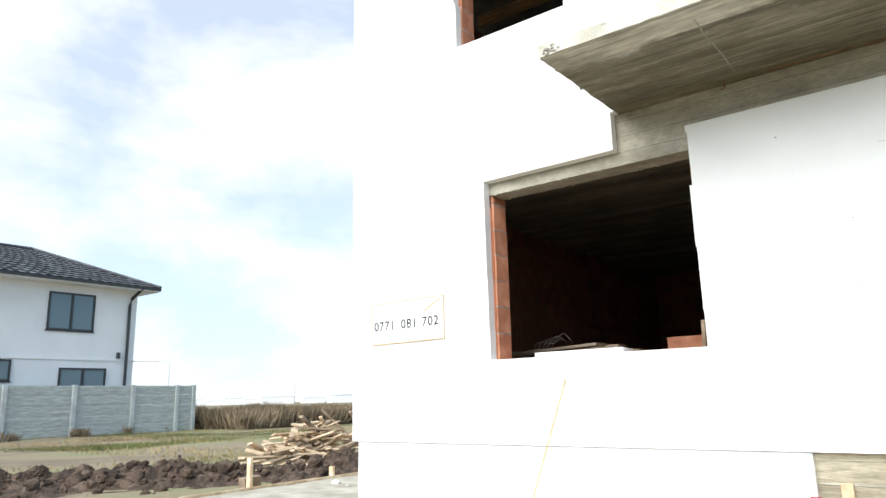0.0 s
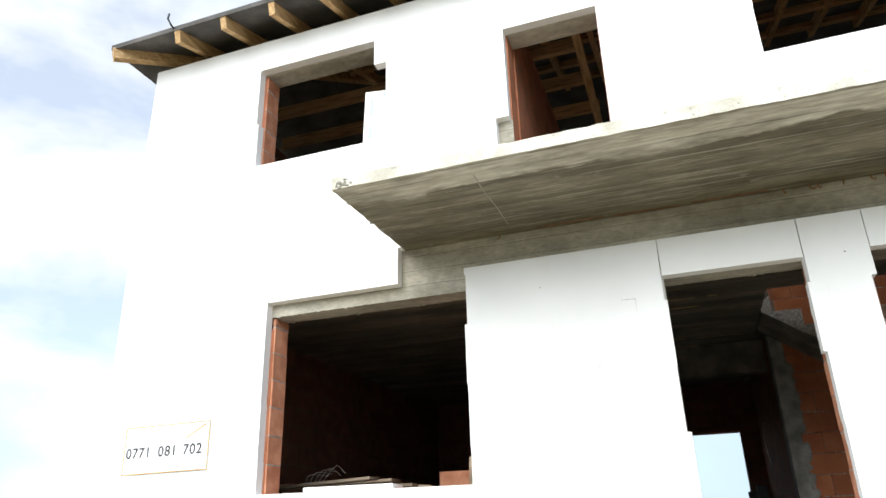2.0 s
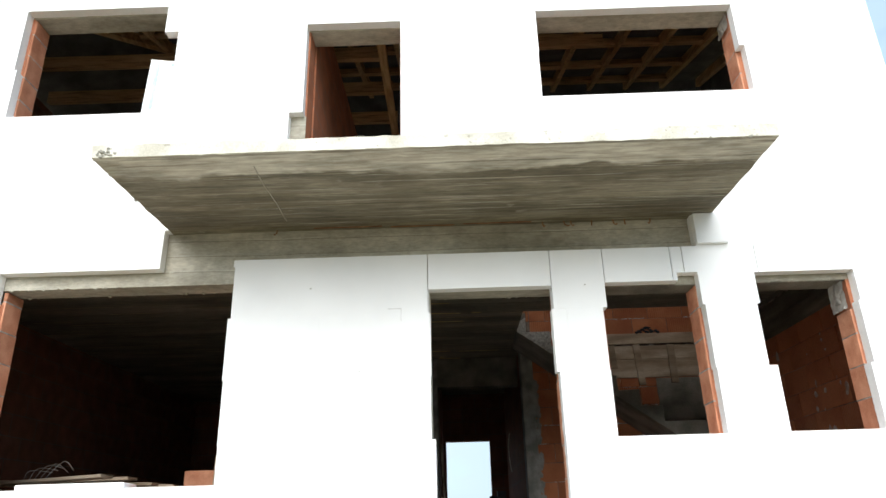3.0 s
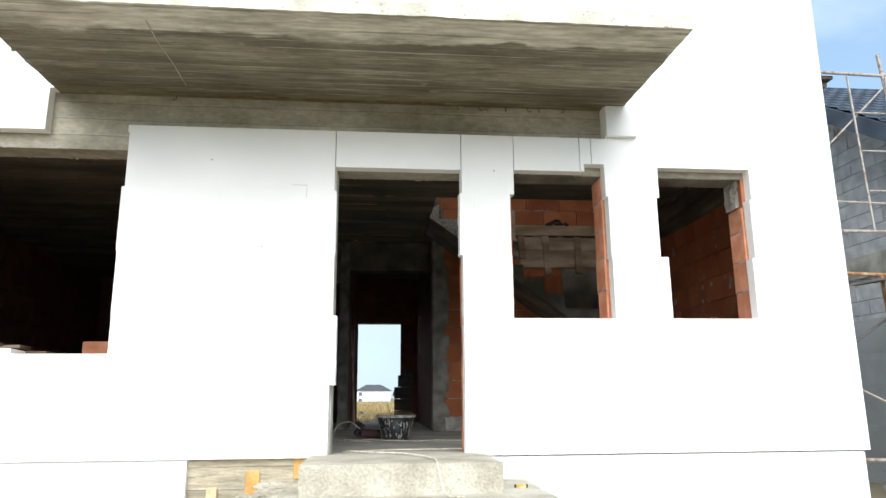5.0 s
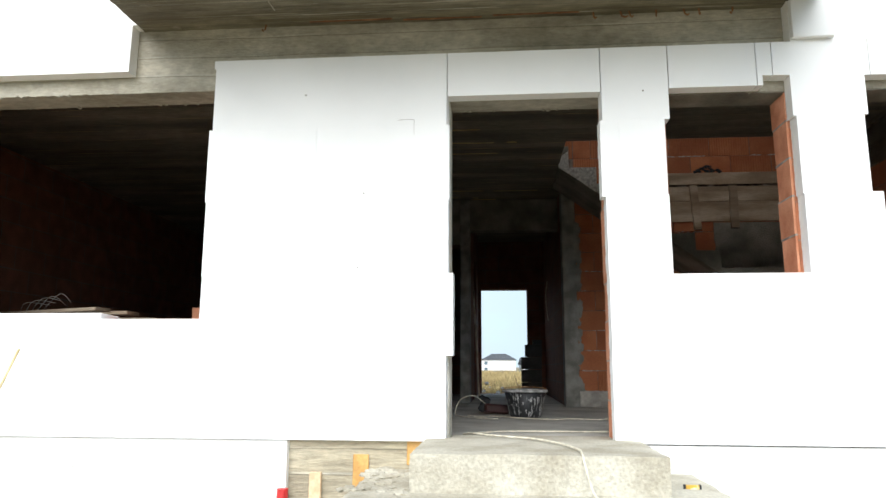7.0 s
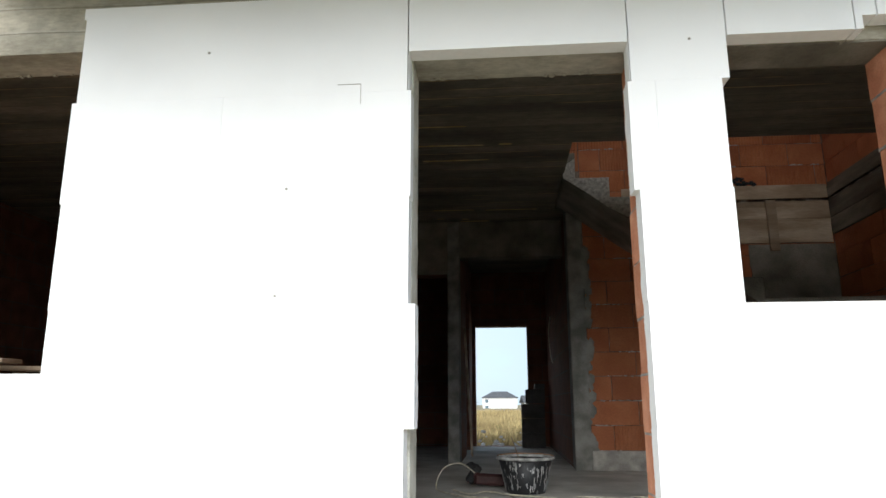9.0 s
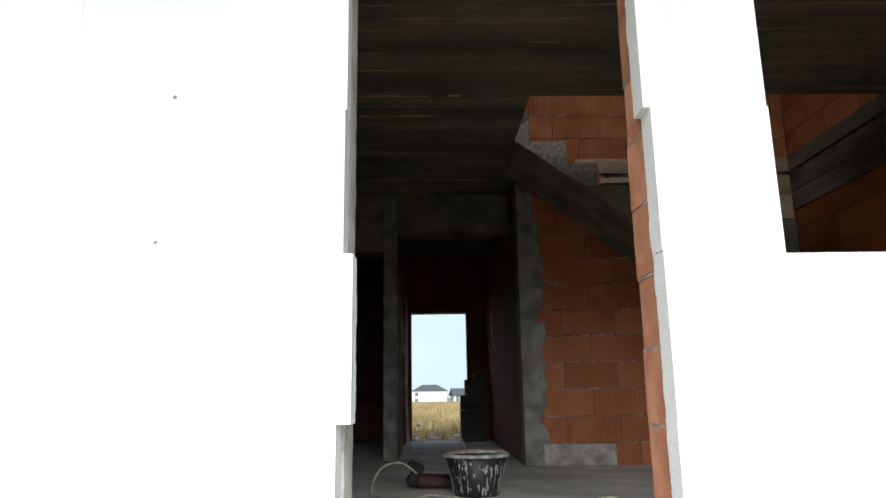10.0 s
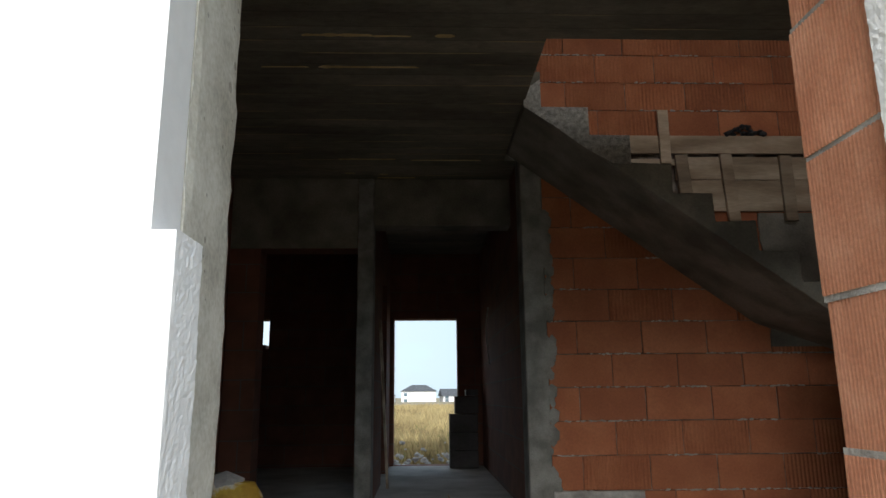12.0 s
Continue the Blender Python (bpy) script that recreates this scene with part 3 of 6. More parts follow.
def cut_slab(mesh, rect, cuts, a, b, face_mat=0, edge_mat=0, axis="y"):
    """A slab over rect (u0, u1, z0, z1) between depths a and b, without the rectangles in cuts. Only outer faces."""
    u0, u1, z0, z1 = rect
    near = [c for c in cuts if c[0] < u1 and c[1] > u0 and c[2] < z1 and c[3] > z0]
    us = sorted({u0, u1, *[min(max(q, u0), u1) for c in near for q in c[:2]]})
    zs = sorted({z0, z1, *[min(max(q, z0), z1) for c in near for q in c[2:]]})

    def solid(i, j):
        if not (0 <= i < len(us) - 1 and 0 <= j < len(zs) - 1):
            return False
        u, z = (us[i] + us[i + 1]) / 2, (zs[j] + zs[j + 1]) / 2
        return not any(c[0] < u < c[1] and c[2] < z < c[3] for c in near)

    def pt(u, d, z):
        return (u, d, z) if axis == "y" else (d, u, z)

    any_face = False
    for i in range(len(us) - 1):
        for j in range(len(zs) - 1):
            if not solid(i, j):
                continue
            any_face = True
            p, q, r, s = us[i], us[i + 1], zs[j], zs[j + 1]
            for d in (a, b):
                mesh.add([pt(p, d, r), pt(q, d, r), pt(q, d, s), pt(p, d, s)], [(0, 1, 2, 3)], face_mat)
            if not solid(i - 1, j):
                mesh.add([pt(p, a, r), pt(p, b, r), pt(p, b, s), pt(p, a, s)], [(0, 1, 2, 3)], edge_mat)
            if not solid(i + 1, j):
                mesh.add([pt(q, a, r), pt(q, b, r), pt(q, b, s), pt(q, a, s)], [(0, 1, 2, 3)], edge_mat)
            if not solid(i, j - 1):
                mesh.add([pt(p, a, r), pt(q, a, r), pt(q, b, r), pt(p, b, r)], [(0, 1, 2, 3)], edge_mat)
            if not solid(i, j + 1):
                mesh.add([pt(p, a, s), pt(q, a, s), pt(q, b, s), pt(p, b, s)], [(0, 1, 2, 3)], edge_mat)
    return any_face


# ---- ground ----
def ground_height(x, y):
    d = math.hypot(x, y)
    near = 0.05 * noise.noise(Vector((x * 0.4, y * 0.4, 0))) * min(1, 60 / (d + 1))
    return G + (near if not (-5.6 < x < 4.9 and 3 < y < 15.5) else -0.06)


def ground_lines():
    a = [-4000, -1500, -600, -250, -120, -80]
    b = list(np.arange(-60, 41, 1.25))
    return a + b + [60, 90, 140, 260, 600, 1500, 4000]


gl = ground_lines()
gm = Mesh()
n = len(gl)
gm.add([(x, y, ground_height(x, y)) for x in gl for y in gl], [(i * n + j, (i + 1) * n + j, (i + 1) * n + j + 1, i * n + j + 1) for i in range(n - 1) for j in range(n - 1)])
structure("ground", gm, GROUND, "rough building plot of bare earth and patchy grass", "ground", smooth=True)

# ---- the house under construction: structure ----
BACK = 14.75
MASONRY_OPENINGS = [(0.20, 1.25, FLOOR, 3.25), (-3.385, -1.45, 1.757, 3.37), (1.63, 2.415, 2.03, 3.25), (2.87, 3.64, 2.03, 3.25),
                    (-3.69, -2.2, 5.035, 6.23), (-0.915, -0.04, 4.0, 5.96), (1.28, 3.17, 5.06, 6.03)]
FRAME_ZONES = [(-5.075, 4.338, 3.25, 3.998), (-3.385, -1.45, 3.24, 3.38), (-0.06, 0.202, FLOOR, 3.26), (-5.075, 4.338, 6.23, 6.6), (-1.15, 0.15, 5.96, 6.24), (1.1, 3.35, 6.03, 6.24)]
fm = Mesh()
cut_slab(fm, (-5.075, 4.338, 0.1, 6.6), MASONRY_OPENINGS + FRAME_ZONES, 6.1, 6.335)
wall_front = structure("wall_front", fm, CLAY_WALL, "front wall of orange clay blocks behind white foam boards", "wall")

bmz = Mesh()
cut_slab(bmz, (-5.075, 4.338, 3.25, 3.995), [(-5.2, -1.45, 3.2, 3.37)], 6.101, 6.334)
bmz.box(-5.075, 4.338, 6.101, 6.334, 6.23, 6.598).box(-1.15, 0.15, 6.101, 6.334, 5.96, 6.235).box(1.1, 3.35, 6.101, 6.334, 6.03, 6.235)
bmz.box(-1.06, -0.914, 6.088, 6.1, 3.95, 4.985)
structure("concrete_beam", bmz, BEAM, "bare concrete beams over the openings of both storeys", "beam")

sm = Mesh()
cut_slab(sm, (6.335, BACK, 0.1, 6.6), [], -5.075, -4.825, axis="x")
structure("wall_west", sm, SHADED_WALL_Y, "side wall of orange clay blocks", "wall")
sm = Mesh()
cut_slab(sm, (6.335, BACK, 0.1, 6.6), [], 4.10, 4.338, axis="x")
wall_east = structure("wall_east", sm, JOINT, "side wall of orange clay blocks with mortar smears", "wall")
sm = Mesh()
# The last three cuts are added, out of view, to let daylight in upstairs.
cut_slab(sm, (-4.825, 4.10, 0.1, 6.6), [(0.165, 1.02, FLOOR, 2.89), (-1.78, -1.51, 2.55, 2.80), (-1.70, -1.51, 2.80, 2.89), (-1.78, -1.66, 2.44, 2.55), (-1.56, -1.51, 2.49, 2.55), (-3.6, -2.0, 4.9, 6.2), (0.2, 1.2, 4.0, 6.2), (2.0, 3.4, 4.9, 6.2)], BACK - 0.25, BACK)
structure("wall_back", sm, SHADED_WALL, "back wall of clay blocks with a garden doorway", "wall")

structure("room_floor", Mesh().box(-4.825, -1.402, 6.1, BACK - 0.25, 0.83, FLOOR), SCREED, "unswept concrete floor of the window room", "floor")
flm = Mesh().box(-1.40, 4.10, 6.1, BACK - 0.25, 0.83, FLOOR)
structure("floor", flm, SCREED, "dusty grey concrete floor of the hall", "floor")
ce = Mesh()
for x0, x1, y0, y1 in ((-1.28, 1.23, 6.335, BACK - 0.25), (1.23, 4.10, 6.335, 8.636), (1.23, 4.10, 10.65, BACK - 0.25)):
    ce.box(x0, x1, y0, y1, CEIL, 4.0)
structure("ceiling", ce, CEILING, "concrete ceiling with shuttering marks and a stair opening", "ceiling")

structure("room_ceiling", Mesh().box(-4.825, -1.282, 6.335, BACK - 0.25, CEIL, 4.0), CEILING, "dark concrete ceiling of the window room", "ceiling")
wb = Mesh()
cut_slab(wb, (1.0, 4.10, FLOOR, 7.2), [(1.0, 1.49, FLOOR, 4.002)], 10.412, 10.65)
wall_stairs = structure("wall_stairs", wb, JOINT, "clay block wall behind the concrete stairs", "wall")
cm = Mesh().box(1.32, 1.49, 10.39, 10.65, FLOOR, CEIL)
structure("stair_column", cm, COLUMN_SHADED, "rough grey concrete column at the corridor corner", "column", bevel=0.01)
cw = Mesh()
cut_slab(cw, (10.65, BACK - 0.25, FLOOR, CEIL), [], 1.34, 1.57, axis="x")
structure("wall_corridor", cw, SHADED_WALL_Y, "dark clay block wall along the corridor", "wall")
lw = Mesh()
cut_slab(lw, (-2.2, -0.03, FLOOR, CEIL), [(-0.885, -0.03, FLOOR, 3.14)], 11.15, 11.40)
structure("wall_cross", lw, SHADED_WALL, "clay block cross wall with an unfinished doorway", "wall")
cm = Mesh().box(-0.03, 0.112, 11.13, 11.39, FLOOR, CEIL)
structure("corridor_column", cm, COLUMN_SHADED, "slim concrete column between two doorways", "column", bevel=0.01)
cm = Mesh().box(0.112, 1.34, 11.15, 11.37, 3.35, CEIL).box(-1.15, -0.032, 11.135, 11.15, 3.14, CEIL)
structure("corridor_beam", cm, SHADED_CONCRETE, "concrete beam over the corridor", "beam", bevel=0.006)
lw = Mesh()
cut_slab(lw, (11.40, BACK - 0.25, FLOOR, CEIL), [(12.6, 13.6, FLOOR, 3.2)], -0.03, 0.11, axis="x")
structure("wall_corridor_west", lw, SHADED_WALL_Y, "dark clay block wall along the corridor", "wall")
# Added partition: stops window light from reaching the rear room.
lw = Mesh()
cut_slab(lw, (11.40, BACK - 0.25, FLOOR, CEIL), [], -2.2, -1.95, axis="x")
structure("added_wall_rear", lw, SHADED_WALL_Y, "plain clay block partition added to block light at the back", "wall")
# Guessed partition, added to keep the big window's light out of the hall.
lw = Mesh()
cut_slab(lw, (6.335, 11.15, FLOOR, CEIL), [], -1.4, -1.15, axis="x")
structure("added_wall_hall", lw, SHADED_WALL_Y, "plain clay block partition added to keep the hall dark", "wall")

# upper storey partitions
lw = Mesh()
cut_slab(lw, (6.335, 9.6, 4.0, 6.6), [], -1.12, -0.90, axis="x")
structure("wall_upper", lw, CLAY_WALL_Y, "upper clay block partition beside the balcony door", "wall")
cm = Mesh().box(-1.12, -0.88, 9.6, 9.85, 4.0, 6.9)
structure("upper_column", cm, CONCRETE, "grey concrete column on the upper floor", "column", bevel=0.01)

# plinth, landing and steps
pm = Mesh().box(-5.0, 4.33, 6.13, 6.3, 0.0, 1.0).box(-0.83, 1.40, 6.07, 6.13, 0.0, 0.99)
structure("foundation_wall", pm, FOUNDATION, "bare cast concrete foundation with board marks", "wall")


def rough_block(name, x0, x1, y0, y1, z0, z1, mat, label, amp=0.012, cell=0.06, seed=0, category="step", freq=7, chip=1.6):
    """A cast block with uneven worn faces and chipped edges."""
    bm = bmesh.new()
    bmesh.ops.create_cube(bm, size=1)
    for v in bm.verts:
        v.co = Vector((x0 + (v.co.x + 0.5) * (x1 - x0), y0 + (v.co.y + 0.5) * (y1 - y0), z0 + (v.co.z + 0.5) * (z1 - z0)))
    for k, size in enumerate((x1 - x0, y1 - y0, z1 - z0)):
        cuts = max(1, min(96, int(size / cell)))
        axis = Vector((k == 0, k == 1, k == 2))
        lo = (x0, y0, z0)[k]
        for c in range(1, cuts):
            bmesh.ops.bisect_plane(bm, geom=bm.verts[:] + bm.edges[:] + bm.faces[:], plane_co=axis * (lo + size * c / cuts), plane_no=axis)
    for v in bm.verts:
        p = v.co
        on = (min(p.x - x0, x1 - p.x) < 1e-4) + (min(p.y - y0, y1 - p.y) < 1e-4) + (min(p.z - z0, z1 - p.z) < 1e-4)
        q = Vector((p.x * freq, p.y * freq, p.z * freq + seed))
        k = amp * (0.6 if on < 2 else chip)
        d = Vector((noise.noise(q), noise.noise(q + Vector((9, 0, 0))), noise.noise(q + Vector((0, 9, 0)))))
        v.co = p + d * k - (Vector(((p.x > (x0 + x1) / 2) * 2 - 1, (p.y > (y0 + y1) / 2) * 2 - 1, (p.z > (z0 + z1) / 2) * 2 - 1)) * 0.003 if on >= 2 else Vector())
    me = bpy.data.meshes.new(name)
    bm.to_mesh(me)
    bm.free()
    me.materials.append(mat)
    return tagged(new(name, me), label, category, "", "structure")


rough_block("landing", 0.06, 1.36, 5.24, 6.095, 0.1, 1.02, CONCRETE_PALE, "raw concrete landing in front of the doorway", amp=0.0045, seed=1)
STEPS = [(-0.25, 1.66, 4.86, 0.828), (-0.58, 1.9, 4.44, 0.672), (-0.8, 2.1, 4.04, 0.51), (-1.0, 2.35, 3.64, 0.35)]
for k, (x0, x1, y0, z) in enumerate(STEPS):
    rough_block("step_%d" % (k + 1), x0, x1, y0, (5.24, 4.87, 4.45, 4.05)[k] + 0.02 if k else 6.09, 0.1, z, CONCRETE_PALE, "raw concrete entrance step with cement spills", amp=0.0045, seed=k + 4)

# balcony slab
def balcony():
    x0, x1, y0, y1, z0, z1 = -2.012, 2.60, 4.66, 6.10, 3.80, 3.895
    nx, ny = 150, 36
    m = Mesh()
    def pt(i, j, top):
        x, y = x0 + (x1 - x0) * i / nx, y0 + (y1 - y0) * j / ny
        z = (z1 if top else z0) + 0.035 * j / ny
        edge = (i in (0, nx)) or j == 0
        q = Vector((x * 13, y * 13, z * 20))
        amp = 0.007 if edge else 0.003
        d = noise.noise(q) + 0.5 * noise.noise(q * 2.7)
        x += (amp * d if i in (0, nx) else 0)
        y += (amp * noise.noise(q + Vector((5, 0, 0))) if j == 0 else 0)
        z += (0.003 if not edge else 0.005) * noise.noise(q + Vector((0, 7, 0))) + (0.008 * math.sin(y * 57) if not top and not edge else 0) * 0.25
        return (x, y, z)
    for top in (False, True):
        m.add([pt(i, j, top) for i in range(nx + 1) for j in range(ny + 1)],
              [(i * (ny + 1) + j, (i + 1) * (ny + 1) + j, (i + 1) * (ny + 1) + j + 1, i * (ny + 1) + j + 1) for i in range(nx) for j in range(ny)], 0)
    k = (nx + 1) * (ny + 1)
    rim = [(i * (ny + 1), (i + 1) * (ny + 1)) for i in range(nx)]
    m.f += [(a, b, b + k, a + k) for a, b in rim]
    m.m += [1] * len(rim)
    for i in (0, nx):
        side = [(i * (ny + 1) + j, i * (ny + 1) + j + 1) for j in range(ny)]
        m.f += [(a, b, b + k, a + k) for a, b in side]
        m.m += [1] * len(side)
    return m


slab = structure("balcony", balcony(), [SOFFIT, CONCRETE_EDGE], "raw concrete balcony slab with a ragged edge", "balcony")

# ---- roof of the house ----
EAVE_Y, EAVE_XW, EAVE_XE, EAVE_Z, RIDGE_Y, RIDGE_Z = 5.56, -5.5, 4.8, 6.74, 10.6, 8.35
roof = thing("house_roof", "unfinished timber roof with dark covering and bare rafters", "roof", kind="structure")
rb = Mesh()
inner = 4.0
A, Bq, C, D = (EAVE_XW, EAVE_Y, EAVE_Z), (EAVE_XE, EAVE_Y, EAVE_Z), (EAVE_XE, RIDGE_Y, RIDGE_Z), (EAVE_XW + inner, RIDGE_Y, RIDGE_Z)
E2, F2 = (EAVE_XW, 2 * RIDGE_Y - EAVE_Y, EAVE_Z), (EAVE_XE, 2 * RIDGE_Y - EAVE_Y, EAVE_Z)
for lift in (0.0, 0.06):
    P = [(x, y, z + lift) for x, y, z in (A, Bq, C, D, E2, F2)]
    rb.add(P, [(0, 1, 2, 3), (4, 5, 2, 3), (0, 3, 4)], 0)
rb.add([(EAVE_XE - 0.02, EAVE_Y, EAVE_Z), (EAVE_XE - 0.02, RIDGE_Y, RIDGE_Z), (EAVE_XE - 0.02, RIDGE_Y, 6.4), (EAVE_XE - 0.02, EAVE_Y, 6.6), (EAVE_XE - 0.02, 2 * RIDGE_Y - EAVE_Y, 6.6)], [(0, 1, 2, 3), (1, 4, 2)])
rb.add([A, Bq, (Bq[0], Bq[1], Bq[2] + 0.06), (A[0], A[1], A[2] + 0.06)], [(0, 1, 2, 3)])
rb.add([A, E2, (E2[0], E2[1], E2[2] + 0.06), (A[0], A[1], A[2] + 0.06)], [(0, 1, 2, 3)])
part("roof_covering", rb, FELT, roof)
slope = (RIDGE_Z - EAVE_Z) / (RIDGE_Y - EAVE_Y)
for k in range(17):
    x = -5.19 + 0.615 * k
    top_y = RIDGE_Y if EAVE_XW + inner < x else EAVE_Y + (RIDGE_Y - EAVE_Y) * (x - EAVE_XW) / inner
    m = Mesh()
    a = Vector((x, EAVE_Y + 0.03, EAVE_Z - 0.06))
    b = Vector((x, top_y - 0.05, EAVE_Z - 0.06 + slope * (top_y - EAVE_Y - 0.08)))
    if (b - a).length > 0.4:
        m.bar(a, b, 0.07, 0.15)
        part("rafter", m, TIMBER, roof)
m = Mesh().bar((EAVE_XW + 0.02, EAVE_Y + 0.02, EAVE_Z - 0.06), (EAVE_XW + inner, RIDGE_Y, RIDGE_Z - 0.06), 0.1, 0.13)
part("hip_rafter", m, TIMBER, roof)
for k, y in enumerate((6.9, 7.75, 8.6, 9.45, 10.2)):
    m = Mesh().bar((EAVE_XW + 0.25 + inner * (y - EAVE_Y) / (RIDGE_Y - EAVE_Y), y, EAVE_Z - 0.075 + slope * (y - EAVE_Y)), (4.1, y, EAVE_Z - 0.075 + slope * (y - EAVE_Y)), 0.09, 0.09)
    part("purlin", m, TIMBER_X, roof)
for y in (6.75, 7.45, 8.15, 8.85, 9.55):
    part("ceiling_joist", Mesh().bar((-4.8, y, 6.72), (-0.3, y, 6.70), 0.07, 0.16), TIMBER_X, roof)
part("ceiling_trimmer", Mesh().bar((-0.34, 6.36, 6.6), (-0.36, 10.4, 6.58), 0.09, 0.10), TIMBER, roof)
part("collar_tie", Mesh().bar((1.1, 8.0, 7.28), (2.45, 8.05, 7.26), 0.06, 0.15), TIMBER_X, roof)
for k in range(3):
    hx = -4.62 + 1.23 * k
    part("gutter_hook", Mesh().tube([(hx, EAVE_Y + 0.05, EAVE_Z + 0.04), (hx, EAVE_Y - 0.04, EAVE_Z + 0.05), (hx, EAVE_Y - 0.10, EAVE_Z + 0.10), (hx, EAVE_Y - 0.09, EAVE_Z + 0.17)], 0.012), ANTHRACITE, roof)
# Pale plate added over the slab, out of view, to bounce light onto rafters.
structure("upper_bounce_floor", Mesh().box(-4.825, 1.23, 6.335, BACK - 0.25, 4.001, 4.02).box(1.23, 4.10, 6.335, 8.636, 4.001, 4.02), CONCRETE_PALE, "pale concrete floor plate added upstairs to bounce light", "floor")
structure("wall_plate", Mesh().box(-5.06, 4.37, 6.12, 6.34, 6.6, 6.68), TIMBER_X, "timber wall plate on the front wall", "beam")

# ---- white insulation boards on the facade ----
CUTS = [
    (0.187, 1.213, 0.9, 1.522), (0.231, 1.215, 1.522, 2.045), (0.2, 1.212, 2.045, 2.53), (0.206, 1.188, 2.53, 3.04), (0.196, 1.198, 3.04, 3.238),
    (-3.40, -1.428, 1.757, 2.035), (-3.405, -1.432, 2.035, 2.535), (-3.41, -1.44, 2.535, 3.04), (-3.41, -1.418, 3.04, 3.49),
    (-2.055, -1.433, 3.48, 3.84), (-1.434, 2.425, 3.545, 3.84), (-2.02, 2.62, 3.83, 3.94),
    (1.636, 2.235, 3.04, 3.25), (2.235, 2.405, 3.04, 3.317), (1.602, 2.425, 2.53, 3.04), (1.607, 2.432, 2.03, 2.53),
    (2.862, 3.667, 3.04, 3.302), (2.838, 3.65, 2.535, 3.04), (2.903, 3.622, 2.033, 2.535),
    (-3.71, -2.316, 5.94, 6.245), (-3.71, -2.18, 5.68, 5.94), (-3.71, -2.18, 5.55, 5.68), (-3.685, -2.18, 5.03, 5.55),
    (-0.93, -0.03, 3.95, 5.97), (-1.055, -0.93, 3.95, 4.98), (1.275, 3.15, 5.55, 6.03), (1.27, 3.20, 5.06, 5.55),
]
insulation = thing("facade_insulation", "white foam insulation boards glued over the whole front", "insulation", kind="structure")
ROWS_Z = [1.0, 1.522, 2.045, 2.53, 3.04, 3.545, 4.05, 4.55, 5.05, 5.55, 6.05, 6.63]
rng = random.Random(4)
for k in range(len(ROWS_Z) - 1):
    z0, z1 = ROWS_Z[k], ROWS_Z[k + 1]
    if k == 4:
        xs = [-5.19, -4.4, -3.4, -1.434, 0.19, 1.203, 1.64, 2.2, 2.30, 2.9, 3.7, 4.438]
    else:
        xs = [-5.19]
        x = -5.19 + (0.5 if k % 2 else 1.0)
        while x < 4.4:
            xs.append(x)
            x += 1.0
        xs.append(4.438)
    gap = 0.003 if k == 4 else 0.0005
    for a, b in zip(xs, xs[1:]):
        d = rng.uniform(-0.0002, 0.0002)
        m = Mesh()
        if cut_slab(m, (a + gap, b - gap, z0 + 0.0002, z1 - 0.0002), CUTS, 6.0 + d, 6.098, 0, 1):
            part("foam_board", m, [FOAM, FOAM_CUT], insulation)
part("foam_block", Mesh().box(2.428, 2.69, 5.955, 5.998, 3.556, 3.825), FOAM, insulation, bevel=0.004)
side = Mesh().box(-5.189, -5.077, 6.1, BACK, 1.0, 6.62).box(4.341, 4.437, 6.1, BACK, 1.0, 6.62)
part("side_foam", side, FOAM, insulation)
plinth = Mesh()
cut_slab(plinth, (-5.12, -0.814, 0.1, 0.995), [], 6.02, 6.098, 0, 1)
part("plinth_foam", plinth, [FOAM, FOAM_CUT], insulation)
plinth = Mesh()
cut_slab(plinth, (1.365, 4.40, 0.1, 0.99), [], 6.02, 6.098, 0, 1)
part("plinth_foam", plinth, [FOAM, FOAM_CUT], insulation)
plinth = Mesh().box(-5.12, -5.077, 6.1, BACK, 0.1, 0.99).box(4.341, 4.398, 6.1, BACK, 0.1, 0.99)
part("plinth_foam", plinth, FOAM, insulation)
rough_block("concrete_column", -0.06, 0.203, 6.103, 6.333, 0.9, 3.25, CONCRETE_JAMB, "rough concrete column beside the doorway", amp=0.0013, cell=0.024, seed=9, category="column", freq=31, chip=3.2)
structure("threshold", Mesh().box(0.202, 1.238, 6.097, 6.335, 0.83, 1.012), CONCRETE_PALE, "raw concrete threshold of the doorway", "threshold", bevel=0.01)

# ---- stairs in the hall ----
def stair_mesh():
    """The upper flight, cast in one piece, with its landing, rising towards -x along the wall."""
    m = Mesh()
    run, rise = 0.268, 0.196
    top, x = 3.733, 1.335
    prof = [(1.22, 3.735), (1.22, 3.995), (x, 3.995), (x, top)]
    x, z = 1.649, top
    for k in range(6):
        prof += [(x, z), (x, z - rise)]
        x, z = x + run, z - rise
    prof.append((4.09, z))
    prof += [(4.09, 2.04), (3.1, 2.377)]
    n = len(prof)
    rr = random.Random(2)
    prof = [(a + rr.uniform(-0.008, 0.008), b + rr.uniform(-0.008, 0.008)) for a, b in prof]
    m.add([(a, 9.445, b) for a, b in prof] + [(a, 10.398, b) for a, b in prof],
          [tuple(range(n)), tuple(range(n, 2 * n))[::-1]] + [(i, (i + 1) % n, n + (i + 1) % n, n + i) for i in range(n)])
    return m


structure("staircase", stair_mesh(), SHADED_CONCRETE, "raw cast concrete stairs rising to the upper floor", "stairs", bevel=0.006)
# Out of view; made wide to shade the wall under the upper flight.
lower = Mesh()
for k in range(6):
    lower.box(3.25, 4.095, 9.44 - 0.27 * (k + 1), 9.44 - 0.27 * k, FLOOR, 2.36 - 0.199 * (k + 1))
structure("lower_stairs", lower, SHADED_CONCRETE, "lower flight of raw concrete steps along the wall", "stairs", bevel=0.006)


